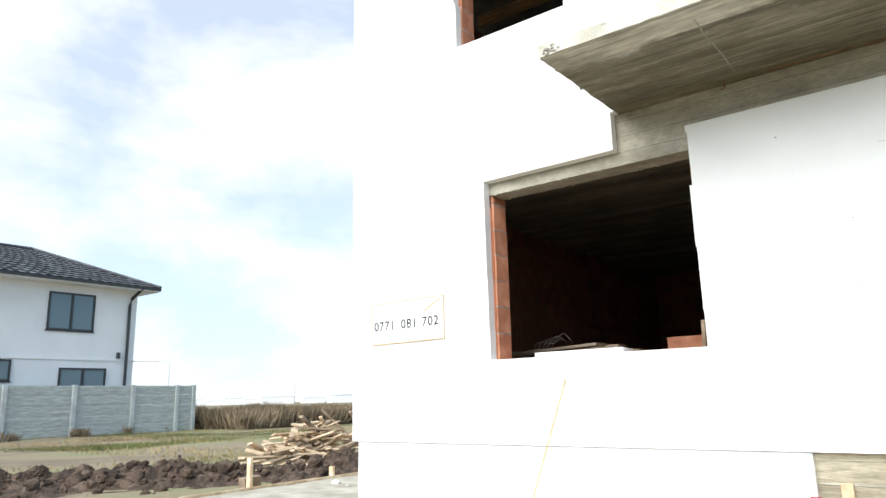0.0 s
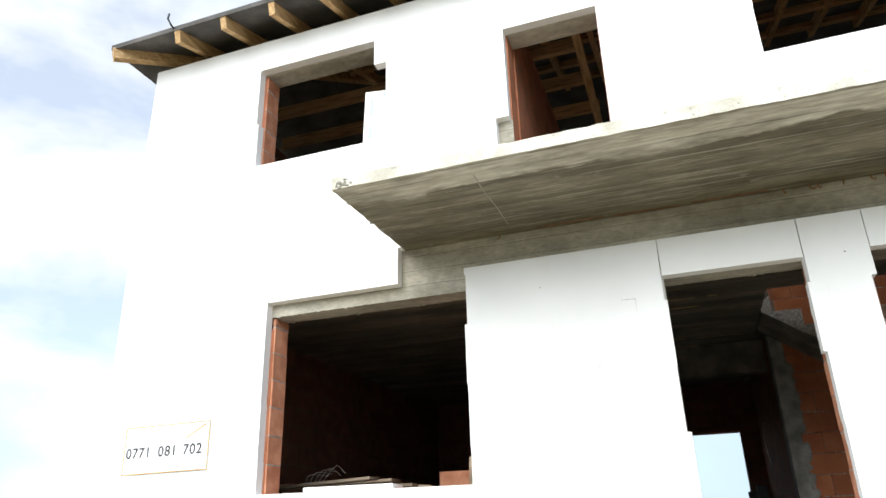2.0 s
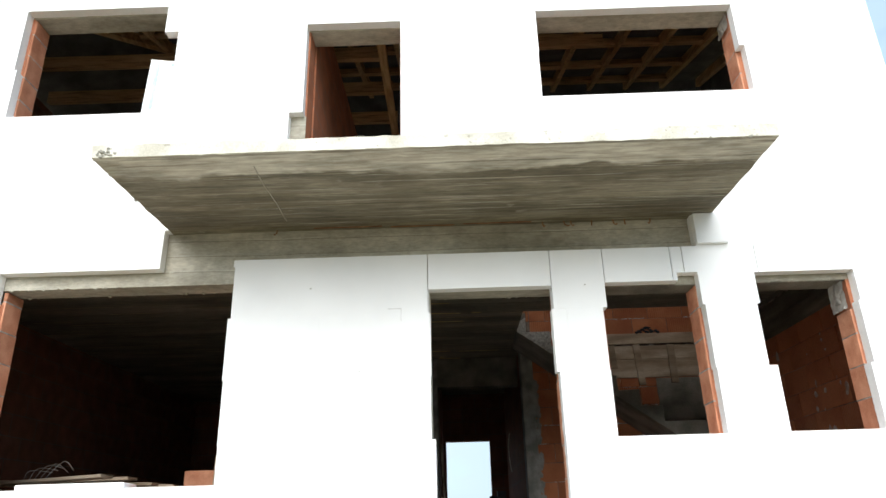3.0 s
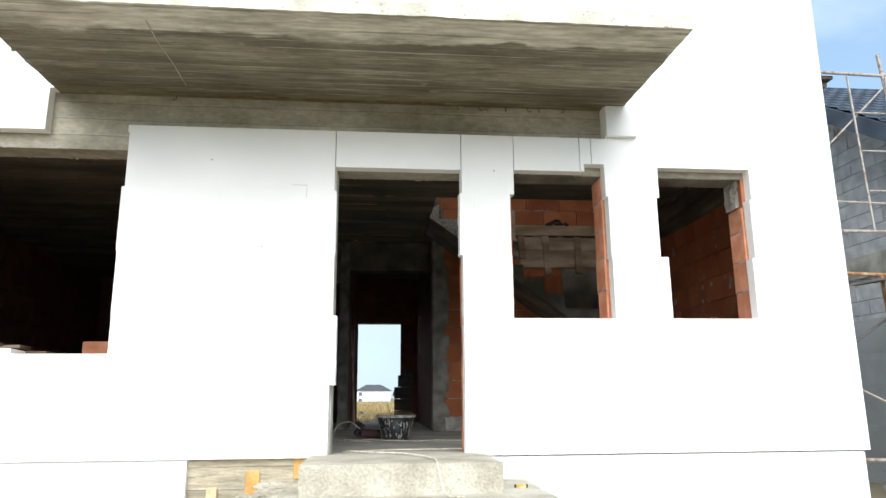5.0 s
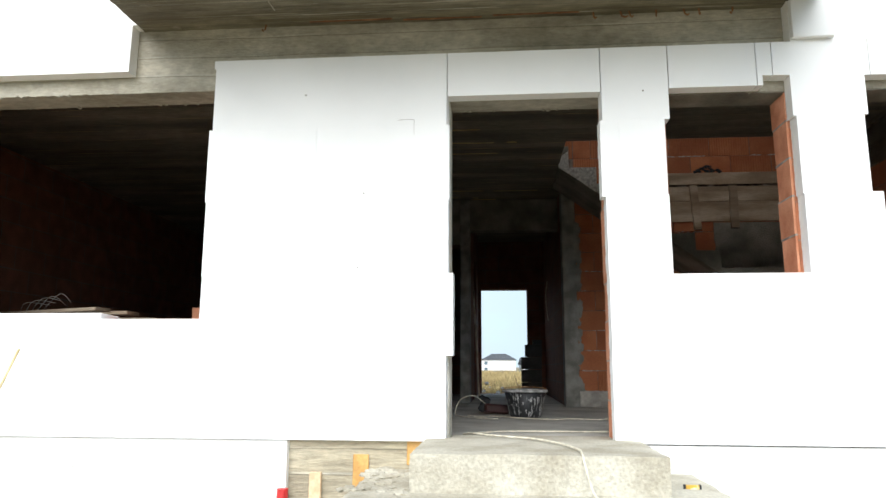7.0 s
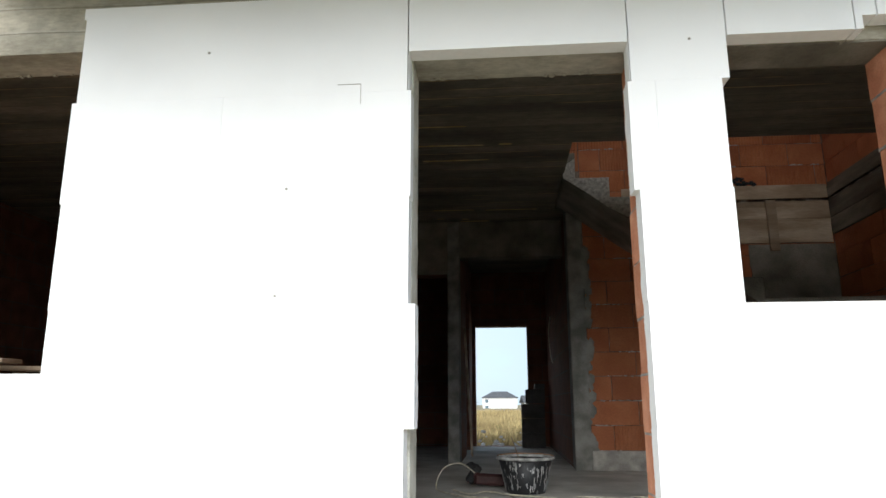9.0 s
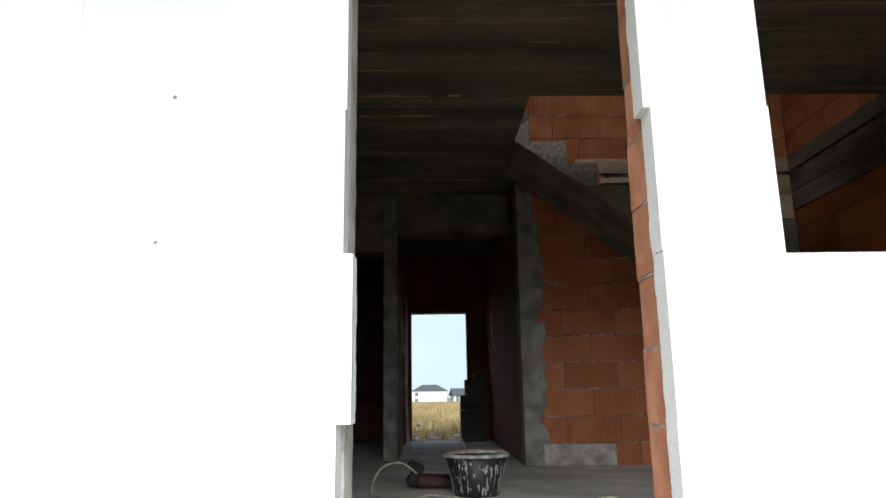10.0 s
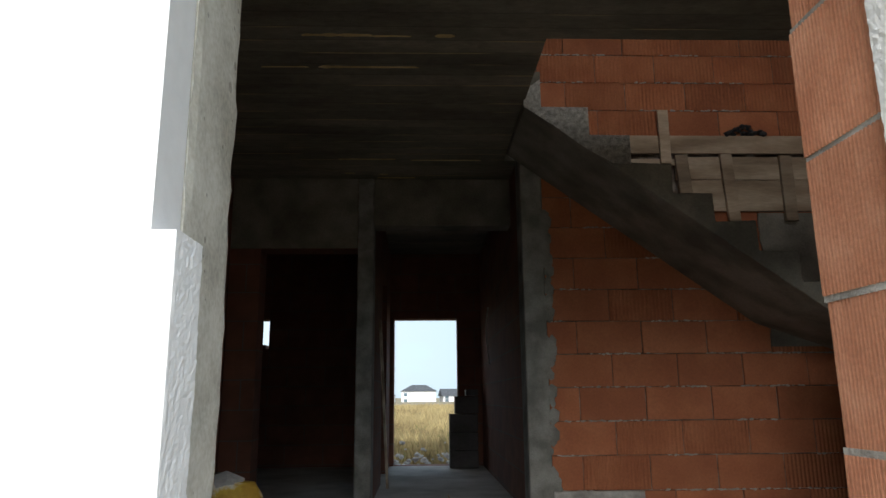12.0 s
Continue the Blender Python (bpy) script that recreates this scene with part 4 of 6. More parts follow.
def formwork(name, along, label):
    """Shuttering boards with cleats left on the ring beam."""
    th = thing(name, label, "formwork", "formwork in the stairwell")
    rr = random.Random(len(name))
    if along == "x":
        for z0, z1, x0 in ((3.752, 3.905, 1.93), (3.655, 3.705, 1.90), (3.53, 3.722, 2.58), (3.27, 3.526, 2.60)):
            part("board", Mesh().bar((x0, 10.378 + rr.uniform(-0.004, 0.004), (z0 + z1) / 2), (4.07, 10.378, (z0 + z1) / 2), 0.025, z1 - z0), OLD_BOARD, th, bevel=0.003)
        for x0, x1, z0, z1, t in ((2.455, 2.54, 3.66, 4.115, 0.0), (2.59, 2.69, 3.40, 3.73, 0.02), (2.965, 3.06, 3.16, 3.74, 0.03), (3.42, 3.52, 3.185, 3.73, 0.0)):
            part("cleat", Mesh().bar(((x0 + x1) / 2, 10.348, z0), ((x0 + x1) / 2 - t, 10.348, z1), x1 - x0, 0.03, up=(0, 1, 0)), OLD_BOARD, th, bevel=0.003)
    else:
        for z0, z1 in ((3.752, 3.905), (3.53, 3.722), (3.35, 3.526)):
            part("board", Mesh().bar((4.072, 6.6, (z0 + z1) / 2), (4.072, 10.34, (z0 + z1) / 2), 0.025, z1 - z0), DARK_BOARD, th, bevel=0.003)
    return th


formwork("wall_formwork", "x", "weathered shuttering boards with cleats on the stairwell wall")
formwork("side_formwork", "y", "weathered shuttering boards along the side wall, darkened for shade")
rag = Mesh()
for k in range(26):
    w = random.Random(k + 7)
    f = w.uniform(-1, 1)
    rag.lump((3.175 + 0.16 * f, 10.372 + w.uniform(-0.02, 0.02), 3.915 + w.uniform(0.0, 0.085) * (1 - f * f)), w.uniform(0.015, 0.03), k, 0.8)
tagged(part("rubbish_bag", rag, BLACK), "crumpled black plastic bag on a shuttering board", "bag")
structure("wall_base", Mesh().box(1.492, 2.16, 10.375, 10.411, FLOOR, 1.165), MORTAR, "rough mortar footing under the stairwell bricks", "footing", bevel=0.008)


# ---- loose things in the hall ----
def bucket(at):
    th = thing("bucket", "black plastic builder's bucket splashed with dried plaster", "bucket", at=at)
    part("body", Mesh().lathe([(0.0, 0.004), (0.142, 0.0), (0.15, 0.02), (0.205, 0.25), (0.2, 0.252), (0.145, 0.024), (0.0, 0.016)], 32), PLASTIC_BLACK, th, smooth=True)
    part("rim", Mesh().lathe([(0.203, 0.24), (0.224, 0.244), (0.227, 0.262), (0.205, 0.267), (0.198, 0.252), (0.203, 0.24)], 32), RIM_GREY, th, "plaster-caked rim", smooth=True)
    drips = Mesh()
    for k in range(120):
        q = random.Random(k + 900)
        ang, z, ln, wd = q.uniform(0, 2 * math.pi), q.uniform(0.05, 0.24), q.uniform(0.012, 0.10) * q.uniform(0.3, 1), q.uniform(0.003, 0.010)
        lo = max(0.012, z - ln)
        row = []
        for j in range(5):
            zz = z + (lo - z) * j / 4
            r = 0.1463 + zz * 0.2391 + 0.0008
            w = wd * (0.5, 1.0, 0.7, 0.55, 0.35)[j] * q.uniform(0.7, 1.3)
            aa = ang + 0.01 * j * q.uniform(-1, 1)
            row += [((r - 0.002) * math.cos(aa - w / r), (r - 0.002) * math.sin(aa - w / r), zz), ((r + 0.0015) * math.cos(aa), (r + 0.0015) * math.sin(aa), zz), ((r - 0.002) * math.cos(aa + w / r), (r - 0.002) * math.sin(aa + w / r), zz)]
        drips.add(row, [(3 * j + i, 3 * j + i + 1, 3 * j + i + 4, 3 * j + i + 3) for j in range(4) for i in (0, 1)])
    tagged(part("plaster_drips", drips, RIM_GREY, th, smooth=True), "dried white plaster drips", kind="stuff")
    pts = [(-0.216 * math.cos(math.pi * k / 10), -0.13 * math.sin(math.pi * k / 10), 0.265 + 0.03 * math.sin(math.pi * k / 10)) for k in range(11)]
    part("handle", Mesh().tube(pts, 0.004, 6), STEEL_RUST, th, "thin wire handle")
    part("stir_stick", Mesh().bar((0.02, 0.05, 0.05), (-0.1, 0.12, 0.40), 0.006, 0.006), OLD_BOARD, th, "thin wooden stirring stick")
    return th


bucket((0.762, 8.62, FLOOR))


def power_mixer(at):
    th = thing("power_drill", "dark red electric drill lying on the dusty floor", "drill", at=at)
    part("body", Mesh().obox(pose(0.02, 0, 0.06, 0, 4, 12), 0.26, 0.09, 0.09), DARK_RED, th, bevel=0.02)
    part("grip", Mesh().obox(pose(-0.11, 0.03, 0.1, 0, 35, 10), 0.07, 0.06, 0.16), BLACK, th, bevel=0.015)
    part("chuck", Mesh().tube([(0.14, 0.03, 0.065), (0.21, 0.045, 0.06)], 0.026, 10), BLACK, th)
    part("switch_box", Mesh().lump((-0.13, 0.0, 0.16), 0.05, 3), BLACK, th)
    return th


power_mixer((0.46, 8.95, FLOOR))


def smooth_line(pts, per=10):
    pts = [Vector(p) for p in pts]
    out = []
    for i in range(len(pts) - 1):
        p0, p1, p2, p3 = pts[max(i - 1, 0)], pts[i], pts[i + 1], pts[min(i + 2, len(pts) - 1)]
        for k in range(per):
            t = k / per
            out.append(0.5 * (2 * p1 + (p2 - p0) * t + (2 * p0 - 5 * p1 + 4 * p2 - p3) * t * t + (3 * p1 - p0 - 3 * p2 + p3) * t ** 3))
    return out + [pts[-1]]


tagged(part("drill_cable", Mesh().tube(smooth_line([(0.36, 8.95, 1.08), (0.25, 8.86, 1.16), (0.12, 8.76, 1.13), (0.07, 8.66, 1.0), (0.16, 8.47, FLOOR + 0.012), (0.35, 8.24, FLOOR + 0.012), (0.5, 8.19, FLOOR + 0.012)]), 0.006), CABLE, smooth=True), "pale cable looping from the drill", "cable")
tagged(part("water_hose", Mesh().tube(smooth_line([(0.20, 8.65, FLOOR + 0.012), (0.345, 8.41, FLOOR + 0.012), (0.46, 8.56, FLOOR + 0.012), (0.63, 8.385, FLOOR + 0.012), (0.80, 8.29, FLOOR + 0.012), (1.03, 8.18, FLOOR + 0.012), (1.15, 8.30, FLOOR + 0.012), (1.40, 8.22, FLOOR + 0.012), (1.57, 8.31, FLOOR + 0.012), (1.75, 7.95, FLOOR + 0.012),
       (1.6, 7.35, FLOOR + 0.012), (1.33, 7.02, FLOOR + 0.012), (0.9, 6.98, FLOOR + 0.012), (0.5, 6.92, FLOOR + 0.012), (0.27, 6.65, FLOOR + 0.014), (0.33, 6.36, 1.02), (0.5, 6.12, 1.028), (0.72, 5.9, 1.034), (0.855, 5.65, 1.034), (0.92, 5.4, 1.034), (0.93, 5.27, 1.03), (0.94, 5.21, 0.97), (0.97, 5.1, 0.852), (1.03, 4.95, 0.85), (1.06, 4.87, 0.845), (1.075, 4.82, 0.72), (1.2, 4.6, 0.684), (1.35, 4.46, 0.68), (1.4, 4.3, 0.53)]), 0.0062), CABLE, smooth=True),
       "pale garden hose running from the hall down the steps", "hose")


def sack(at):
    th = thing("cement_sack", "upright yellow cement sack with a torn white top", "sack", at=at)
    bm = Mesh()
    prof = [(0.0, 0.0), (0.13, 0.0), (0.15, 0.06), (0.145, 0.3), (0.135, 0.46), (0.10, 0.52), (0.0, 0.53)]
    bm.lathe(prof, 20)
    bm.v = [(x * 1.0 + 0.012 * noise.noise(Vector((x * 9, y * 9, z * 9))), y * 0.75, z + 0.012 * noise.noise(Vector((x * 14, y * 14, z * 5)))) for x, y, z in bm.v]
    part("body", bm, YELLOW, th, smooth=True)
    top = Mesh().lump((-0.02, 0, 0.52), 0.1, 5, 0.45)
    part("torn_top", top, RUBBLE, th, "torn white paper top")
    part("base_band", Mesh().lathe([(0.137, 0.002), (0.156, 0.02), (0.155, 0.07), (0.148, 0.075)], 20), BLACK, th, "dark band at the foot")
    return th


sack((-0.29, 8.3, FLOOR))
drum = thing("red_tool_case", "dull red tool case on the hall floor", "case", at=(-0.5, 10.2, FLOOR))
part("shell", Mesh().obox(pose(0, 0, 0.07, 0, 0, 8), 0.4, 0.28, 0.14), DARK_RED, drum, bevel=0.02)
part("handle", Mesh().tube([(-0.08, -0.15, 0.08), (-0.06, -0.19, 0.08), (0.06, -0.18, 0.08), (0.08, -0.13, 0.08)], 0.012), BLACK, drum)
tagged(part("leaning_plank", Mesh().bar((0.20, 12.2, FLOOR + 0.01), (0.125, 12.0, 2.6), 0.06, 0.025, up=(1, 0, 0)), OLD_BOARD, bevel=0.003), "thin grey plank leaning in the corridor", "plank")
tagged(part("hanging_wire", Mesh().tube(smooth_line([(1.30, 13.0, 2.85), (1.27, 13.0, 2.6), (1.29, 13.0, 2.3), (1.31, 13.0, 2.2)]), 0.007), CABLE), "loose pale wire hanging on the corridor wall", "wire")
# Backlit silhouette put into the colour: the clay blocks wear dark felt.
stack = thing("block_stack", "stepped stack of clay blocks in the back doorway, coloured as a backlit silhouette", "blocks", at=(1.06, 14.25, FLOOR))
for k in range(4):
    part("block", Mesh().obox(pose(0.01 if k < 3 else 0.05, 0, 0.11 + 0.222 * k), 0.36 if k < 3 else 0.3, 0.24, 0.215), FELT, stack, bevel=0.006)
part("block", Mesh().obox(pose(0.12, 0, 0.93), 0.16, 0.24, 0.08), FELT, stack, bevel=0.006)

# big window: clutter on the sill and inside
sill = Mesh().box(-2.95, -2.12, 6.03, 6.25, 1.758, 1.795)
sill.v = [(x, y, z + 0.012 * noise.noise(Vector((x * 9, y * 9, z)))) for x, y, z in sill.v]
tagged(part("foam_offcut", sill, FOAM_CUT, bevel=0.004), "white foam offcut lying on the window sill", "offcut")
pallet = thing("brick_stack", "stack of orange clay bricks on the floor of the window room", "bricks", at=(-2.27, 8.35, FLOOR))
for d in range(2):
    part("pallet_board", Mesh().box(-0.26, 0.77, -0.12 + 0.25 * d, 0.1 + 0.25 * d, 0.0, 0.08), OLD_BOARD, pallet, "grey pallet board")
for k in range(4):
    for j in range(2):
        for d in range(2):
            part("brick", Mesh().obox(pose(0.505 * j + 0.006 * (k % 2), 0.25 * d, 0.202 + 0.2445 * k, 0, 0, 1.2 * ((k + j + d) % 3 - 1)), 0.497, 0.24, 0.238), CLAY, pallet, bevel=0.004)
plat = thing("scaffold_table", "trestle table of rough boards heaped with scraps", "table", at=(-3.75, 7.8, FLOOR))
for k in range(4):
    part("board", Mesh().obox(pose(0.1 * k - 0.1, 0.24 * k - 0.35, 0.93 + 0.015 * (k % 2), 0, 1.5 * k - 2, 4 * k - 6), 1.9, 0.2, 0.03), OLD_BOARD, plat, bevel=0.003)
for sx in (-0.7, 0.75):
    for sy in (-0.35, 0.35):
        part("leg", Mesh().bar((sx, sy, 0), (sx * 0.93, sy * 0.8, 0.915), 0.06, 0.06, up=(1, 0, 0)), OLD_BOARD, plat)
twigs = Mesh()
for k in range(5):
    twigs.tube(smooth_line([(-3.85 + 0.05 * k, 7.6, 1.93), (-3.8 + 0.08 * k, 7.6, 2.02 + 0.02 * k), (-3.6 + 0.05 * k, 7.65, 2.0 + 0.02 * (k % 3))], 4), 0.003, 5)
tagged(part("bent_wire", twigs, STEEL_GREY), "tangle of bent rusty wire on the boards", "wire")
tagged(part("leaning_bar", Mesh().bar((-1.75, 6.9, FLOOR), (-1.62, 6.6, 2.02), 0.03, 0.03, up=(1, 0, 0)), OLD_BOARD), "thin batten leaning inside the window", "batten")
foam_print = thing("leaning_foam_board", "white foam board with teal print standing in the window", "insulation", at=(-2.32, 6.17, 5.035))
part("sheet", Mesh().obox(pose(0, 0, 0.33, 0, 2, 8), 0.32, 0.08, 0.67), FOAM, foam_print)
part("print_band", Mesh().obox(pose(-0.08, -0.056, 0.36, 0, 2, 8), 0.03, 0.004, 0.5), TEAL, foam_print, "pale teal printed band")
part("print_mark", Mesh().obox(pose(0.08, -0.034, 0.62, 0, 2, 8), 0.06, 0.004, 0.035), TEAL, foam_print)


# ---- facade details ----
def sign():
    th = thing("phone_sign", "white banner with a thin gold border and phone number", "sign", at=(-4.405, 5.992, 2.205))
    th.rotation_euler = (0, radians(-0.6), 0)
    w, h = 0.96, 0.435
    part("plate", Mesh().box(-w / 2, w / 2, -0.004, 0.004, -h / 2, h / 2), SIGN_WHITE, th)
    b = 0.008
    for x0, x1, z0, z1 in ((-w / 2, w / 2, h / 2 - b, h / 2), (-w / 2, w / 2, -h / 2, -h / 2 + b), (-w / 2, -w / 2 + b, -h / 2 + b, h / 2 - b), (w / 2 - b, w / 2, -h / 2 + b, h / 2 - b)):
        part("border", Mesh().box(x0, x1, -0.0065, -0.0042, z0, z1), GOLD, th)
    for word, x in (("0771", -0.29), ("081", 0.045), ("702", 0.325)):
        cu = bpy.data.curves.new("phone_number", "FONT")
        cu.body, cu.size, cu.align_x, cu.align_y, cu.extrude = word, 0.132, "CENTER", "CENTER", 0.0006
        cu.space_character, cu.offset = 1.12, 0.0022
        tmp = bpy.data.objects.new("tmp_text", cu)
        scene.collection.objects.link(tmp)
        me = bpy.data.meshes.new_from_object(tmp.evaluated_get(bpy.context.evaluated_depsgraph_get()))
        bpy.data.objects.remove(tmp)
        me.materials.clear()
        me.materials.append(INK)
        ob = new("phone_number", me)
        ob.parent = th
        ob.matrix_basis = pose(x - 0.02, -0.0055, -0.03, 90, 0, 0)
    for k in range(7):
        part("emblem_bar", Mesh().obox(pose(0.24 + 0.03 * k, -0.0055, 0.085 + 0.016 * k, 0, -30 + 12 * (k % 3), 0), 0.032, 0.002, 0.012), GOLD, th)
    part("small_print", Mesh().box(-0.11, 0.12, -0.006, -0.0042, -0.125, -0.105), INK_PALE, th)
    part("small_print", Mesh().box(-0.18, 0.14, -0.006, -0.0042, -0.18, -0.16), INK_PALE, th)
    return th


sign()
tagged(part("leaning_stick", Mesh().bar((-2.63, 5.975, 1.56), (-3.02, 5.72, G - 0.02), 0.012, 0.012, up=(0, 1, 0)), STICK), "long thin wooden stick leaning against the facade", "stick")
dots = [(-0.389, 2.088), (-0.36, 2.578), (-0.774, 3.274), (1.475, 3.237), (-2.2, 0.82)]
for x, z in dots:
    part("dowel_hole", Mesh().lump((x, 5.998, z), 0.008, int(x * 10) % 7, 0.8), MORTAR, insulation)
for a, b in (((0.10, 3.08), (0.10, 2.98)), ((-0.01, 3.08), (0.10, 3.08))):
    part("marker_line", Mesh().bar((a[0] - 0.13, 5.9982, a[1]), (b[0] - 0.13, 5.9982, b[1]), 0.002, 0.003, up=(0, 1, 0)), MORTAR, insulation)
gapbits = [("formwork_offcut", -0.40, -0.30, 0.71, 0.91, PLYWOOD), ("formwork_offcut", -0.06, 0.03, 0.85, 1.0, PLYWOOD)]
for nm, x0, x1, z0, z1, mt in gapbits:
    tagged(part(nm, Mesh().box(x0, x1, 6.055, 6.097, z0, z1), mt, bevel=0.004), "orange plywood offcut against the foundation", "offcut", "offcuts by the foundation")
tagged(part("foundation_stake", Mesh().bar((-0.63, 6.03, G - 0.05), (-0.635, 6.06, 0.80), 0.075, 0.035, up=(0, 1, 0)), PALE_WOOD, bevel=0.004), "pale wooden stake against the foundation", "stake")
tagged(part("red_tube", Mesh().tube([(-0.825, 5.97, G), (-0.82, 5.985, 0.71)], 0.035, 12), RED, smooth=False), "short red plastic pipe beside the steps", "pipe")
spill = Mesh()
for k in range(40):
    rr = random.Random(k)
    spill.lump((rr.uniform(-0.3, 0.04), rr.uniform(5.2, 6.05), 0.828), rr.uniform(0.02, 0.06), k, 0.35)
tagged(part("mortar_spill", spill, CONCRETE_PALE), "lumps of dried mortar on the step", "rubble", kind="stuff")
runs = Mesh()
for k in range(26):
    w = random.Random(k + 5200)
    x, z1 = (0.98 if k % 3 else 1.2) + w.gauss(0.0, 0.05), 0.822
    ln, wd = w.uniform(0.02, 0.13), w.uniform(0.002, 0.008)
    runs.add([(x - wd, 4.859, z1), (x + wd, 4.859, z1), (x + wd * 0.5, 4.857, z1 - ln), (x - wd * 0.5, 4.857, z1 - ln), (x, 4.853, z1), (x, 4.854, z1 - ln * 0.9)], [(0, 4, 5, 3), (4, 1, 2, 5), (3, 5, 2), (0, 1, 4)])
tagged(part("cement_runs", runs, CONCRETE_EDGE), "pale dried cement runs down the step front", "cement", kind="stuff")
level = thing("spirit_level", "small yellow and black level tool on the step", "tool", at=(1.52, 5.5, 0.826))
level.scale = (0.5, 0.5, 0.5)
part("body", Mesh().box(-0.07, 0.07, -0.02, 0.02, 0.0, 0.045), YELLOW, level, bevel=0.006)
part("end_cap", Mesh().box(0.068, 0.09, -0.022, 0.022, 0.0, 0.05), BLACK, level, bevel=0.004)
part("end_cap", Mesh().box(-0.09, -0.068, -0.022, 0.022, 0.0, 0.05), BLACK, level, bevel=0.004)


def cut_edge(x, y0, y1, z0, z1, side, seed):
    """The rough bead surface of a hand-cut foam edge; side is +1 when it faces +x."""
    ny, nz = 24, max(8, int((z1 - z0) / 0.0042))
    m = Mesh()
    verts = []
    for j in range(nz + 1):
        for i in range(ny + 1):
            y, z = y0 + (y1 - y0) * i / ny, z0 + (z1 - z0) * j / nz
            q = Vector((y * 130, z * 130, seed))
            d = 0.5 + 0.5 * noise.noise(q) + 0.2 * noise.noise(q * 0.33)
            wave = 0.006 * noise.noise(Vector((0, z * 9, seed)))
            verts.append((x + side * (0.0005 + 0.0034 * d + max(0, wave)), y + (0.004 * noise.noise(q + Vector((4, 4, 0))) if 0 < i < ny else (0.0015 if i == 0 else 0)), z))
    m.add(verts, [(j * (ny + 1) + i, j * (ny + 1) + i + 1, (j + 1) * (ny + 1) + i + 1, (j + 1) * (ny + 1) + i) for j in range(nz) for i in range(ny)])
    return m


for x, z0, z1, side in ((0.187, 1.03, 1.522, 1), (0.231, 1.522, 2.045, 1), (1.213, 1.0, 1.522, -1), (1.215, 1.522, 2.045, -1), (1.212, 2.045, 2.53, -1), (1.188, 2.53, 3.04, -1),
                        (3.65, 2.535, 3.04, -1), (3.622, 2.04, 2.535, -1), (2.432, 2.04, 2.53, -1), (2.425, 2.53, 3.04, -1)):
    part("cut_edge", cut_edge(x, 6.0, 6.098, z0, z1, side, x * 7 + z0), FOAM_CUT, insulation, smooth=False)

# ---- clay bricks that show one by one ----
def ribbed_brick(width=0.222, height=0.243, thick=0.03, n=22):
    """A hollow block seen end on: fine vertical ribs on the face towards -x."""
    m = Mesh()
    pts = []
    for k in range(n):
        y = -width / 2 + width * (k + 0.18) / n
        pts += [(0.0, y), (0.0, y + width / n * 0.5), (0.006, y + width / n * 0.58), (0.006, y + width / n * 0.92)]
    pts = [(0.004, -width / 2)] + pts + [(0.004, width / 2), (thick, width / 2), (thick, -width / 2)]
    c = len(pts)
    m.add([(x, y, -height / 2) for x, y in pts] + [(x, y, height / 2) for x, y in pts],
          [(i, (i + 1) % c, c + (i + 1) % c, c + i) for i in range(c)] + [tuple(range(c))[::-1], tuple(range(c, 2 * c))])
    return m.data("jamb_brick", CLAY)


JAMB = ribbed_brick()
BED = Mesh().box(-0.0145, 0.0145, -0.112, 0.112, -0.0065, 0.0065)
rr = random.Random(11)


def jamb_bricks(x, z0, z1, facing, first=None, course=0.2525):
    z = first if first is not None else z0
    while z < z1 - 0.05:
        ob = new("brick", JAMB)
        ob.parent = wall_front
        top = min(z + course, z1)
        ob.matrix_basis = pose(x + rr.uniform(-0.003, 0.003), 6.217 + rr.uniform(-0.002, 0.002), (z + top) / 2, 0, 0, (0 if facing < 0 else 180) + rr.uniform(-1, 1)) @ Matrix.Diagonal((1, 1, (top - z - 0.01) / 0.243, 1))
        if top < z1 - 0.02:
            part("mortar_bed", BED, MORTAR, wall_front).matrix_basis = pose(x - facing * 0.015, 6.217, top, 0, 0, 0)
        z = top


jamb_bricks(1.227, 0.99, 3.24, -1, 0.99)
jamb_bricks(-3.37, 1.76, 3.36, 1)
jamb_bricks(2.40, 2.035, 3.24, -1)
jamb_bricks(3.628, 2.035, 3.0, -1)
jamb_bricks(-3.672, 5.04, 6.22, 1)
jamb_bricks(3.155, 5.06, 6.0, -1)
for x, z0, z1 in ((3.615, 3.005, 3.245), (3.14, 5.86, 6.02)):
    m = cut_edge(x, 6.104, 6.333, z0, z1, -1, x * 3)
    m.v = [(a - 0.02 * max(0.0, noise.noise(Vector((b * 16, c * 16, 1)))), b, c + (0.02 * noise.noise(Vector((b * 22, 7, x))) if c < z0 + 0.02 else 0)) for a, b, c in m.v]
    part("mortar_patch", m, MORTAR, wall_front, "rough grey mortar patch")


def wall_brick(length, ribbed):
    m = Mesh().box(-length / 2, length / 2, 0.0, 0.05, -0.1203, 0.1203)
    return m.data("wall_brick", CLAY_IN_RIB if ribbed else CLAY_IN, 0.003)


WALL_BRICKS = {r: wall_brick(0.494, r) for r in (True, False)}
HALF = {}


COURSE, PITCH = 0.2475, 0.502


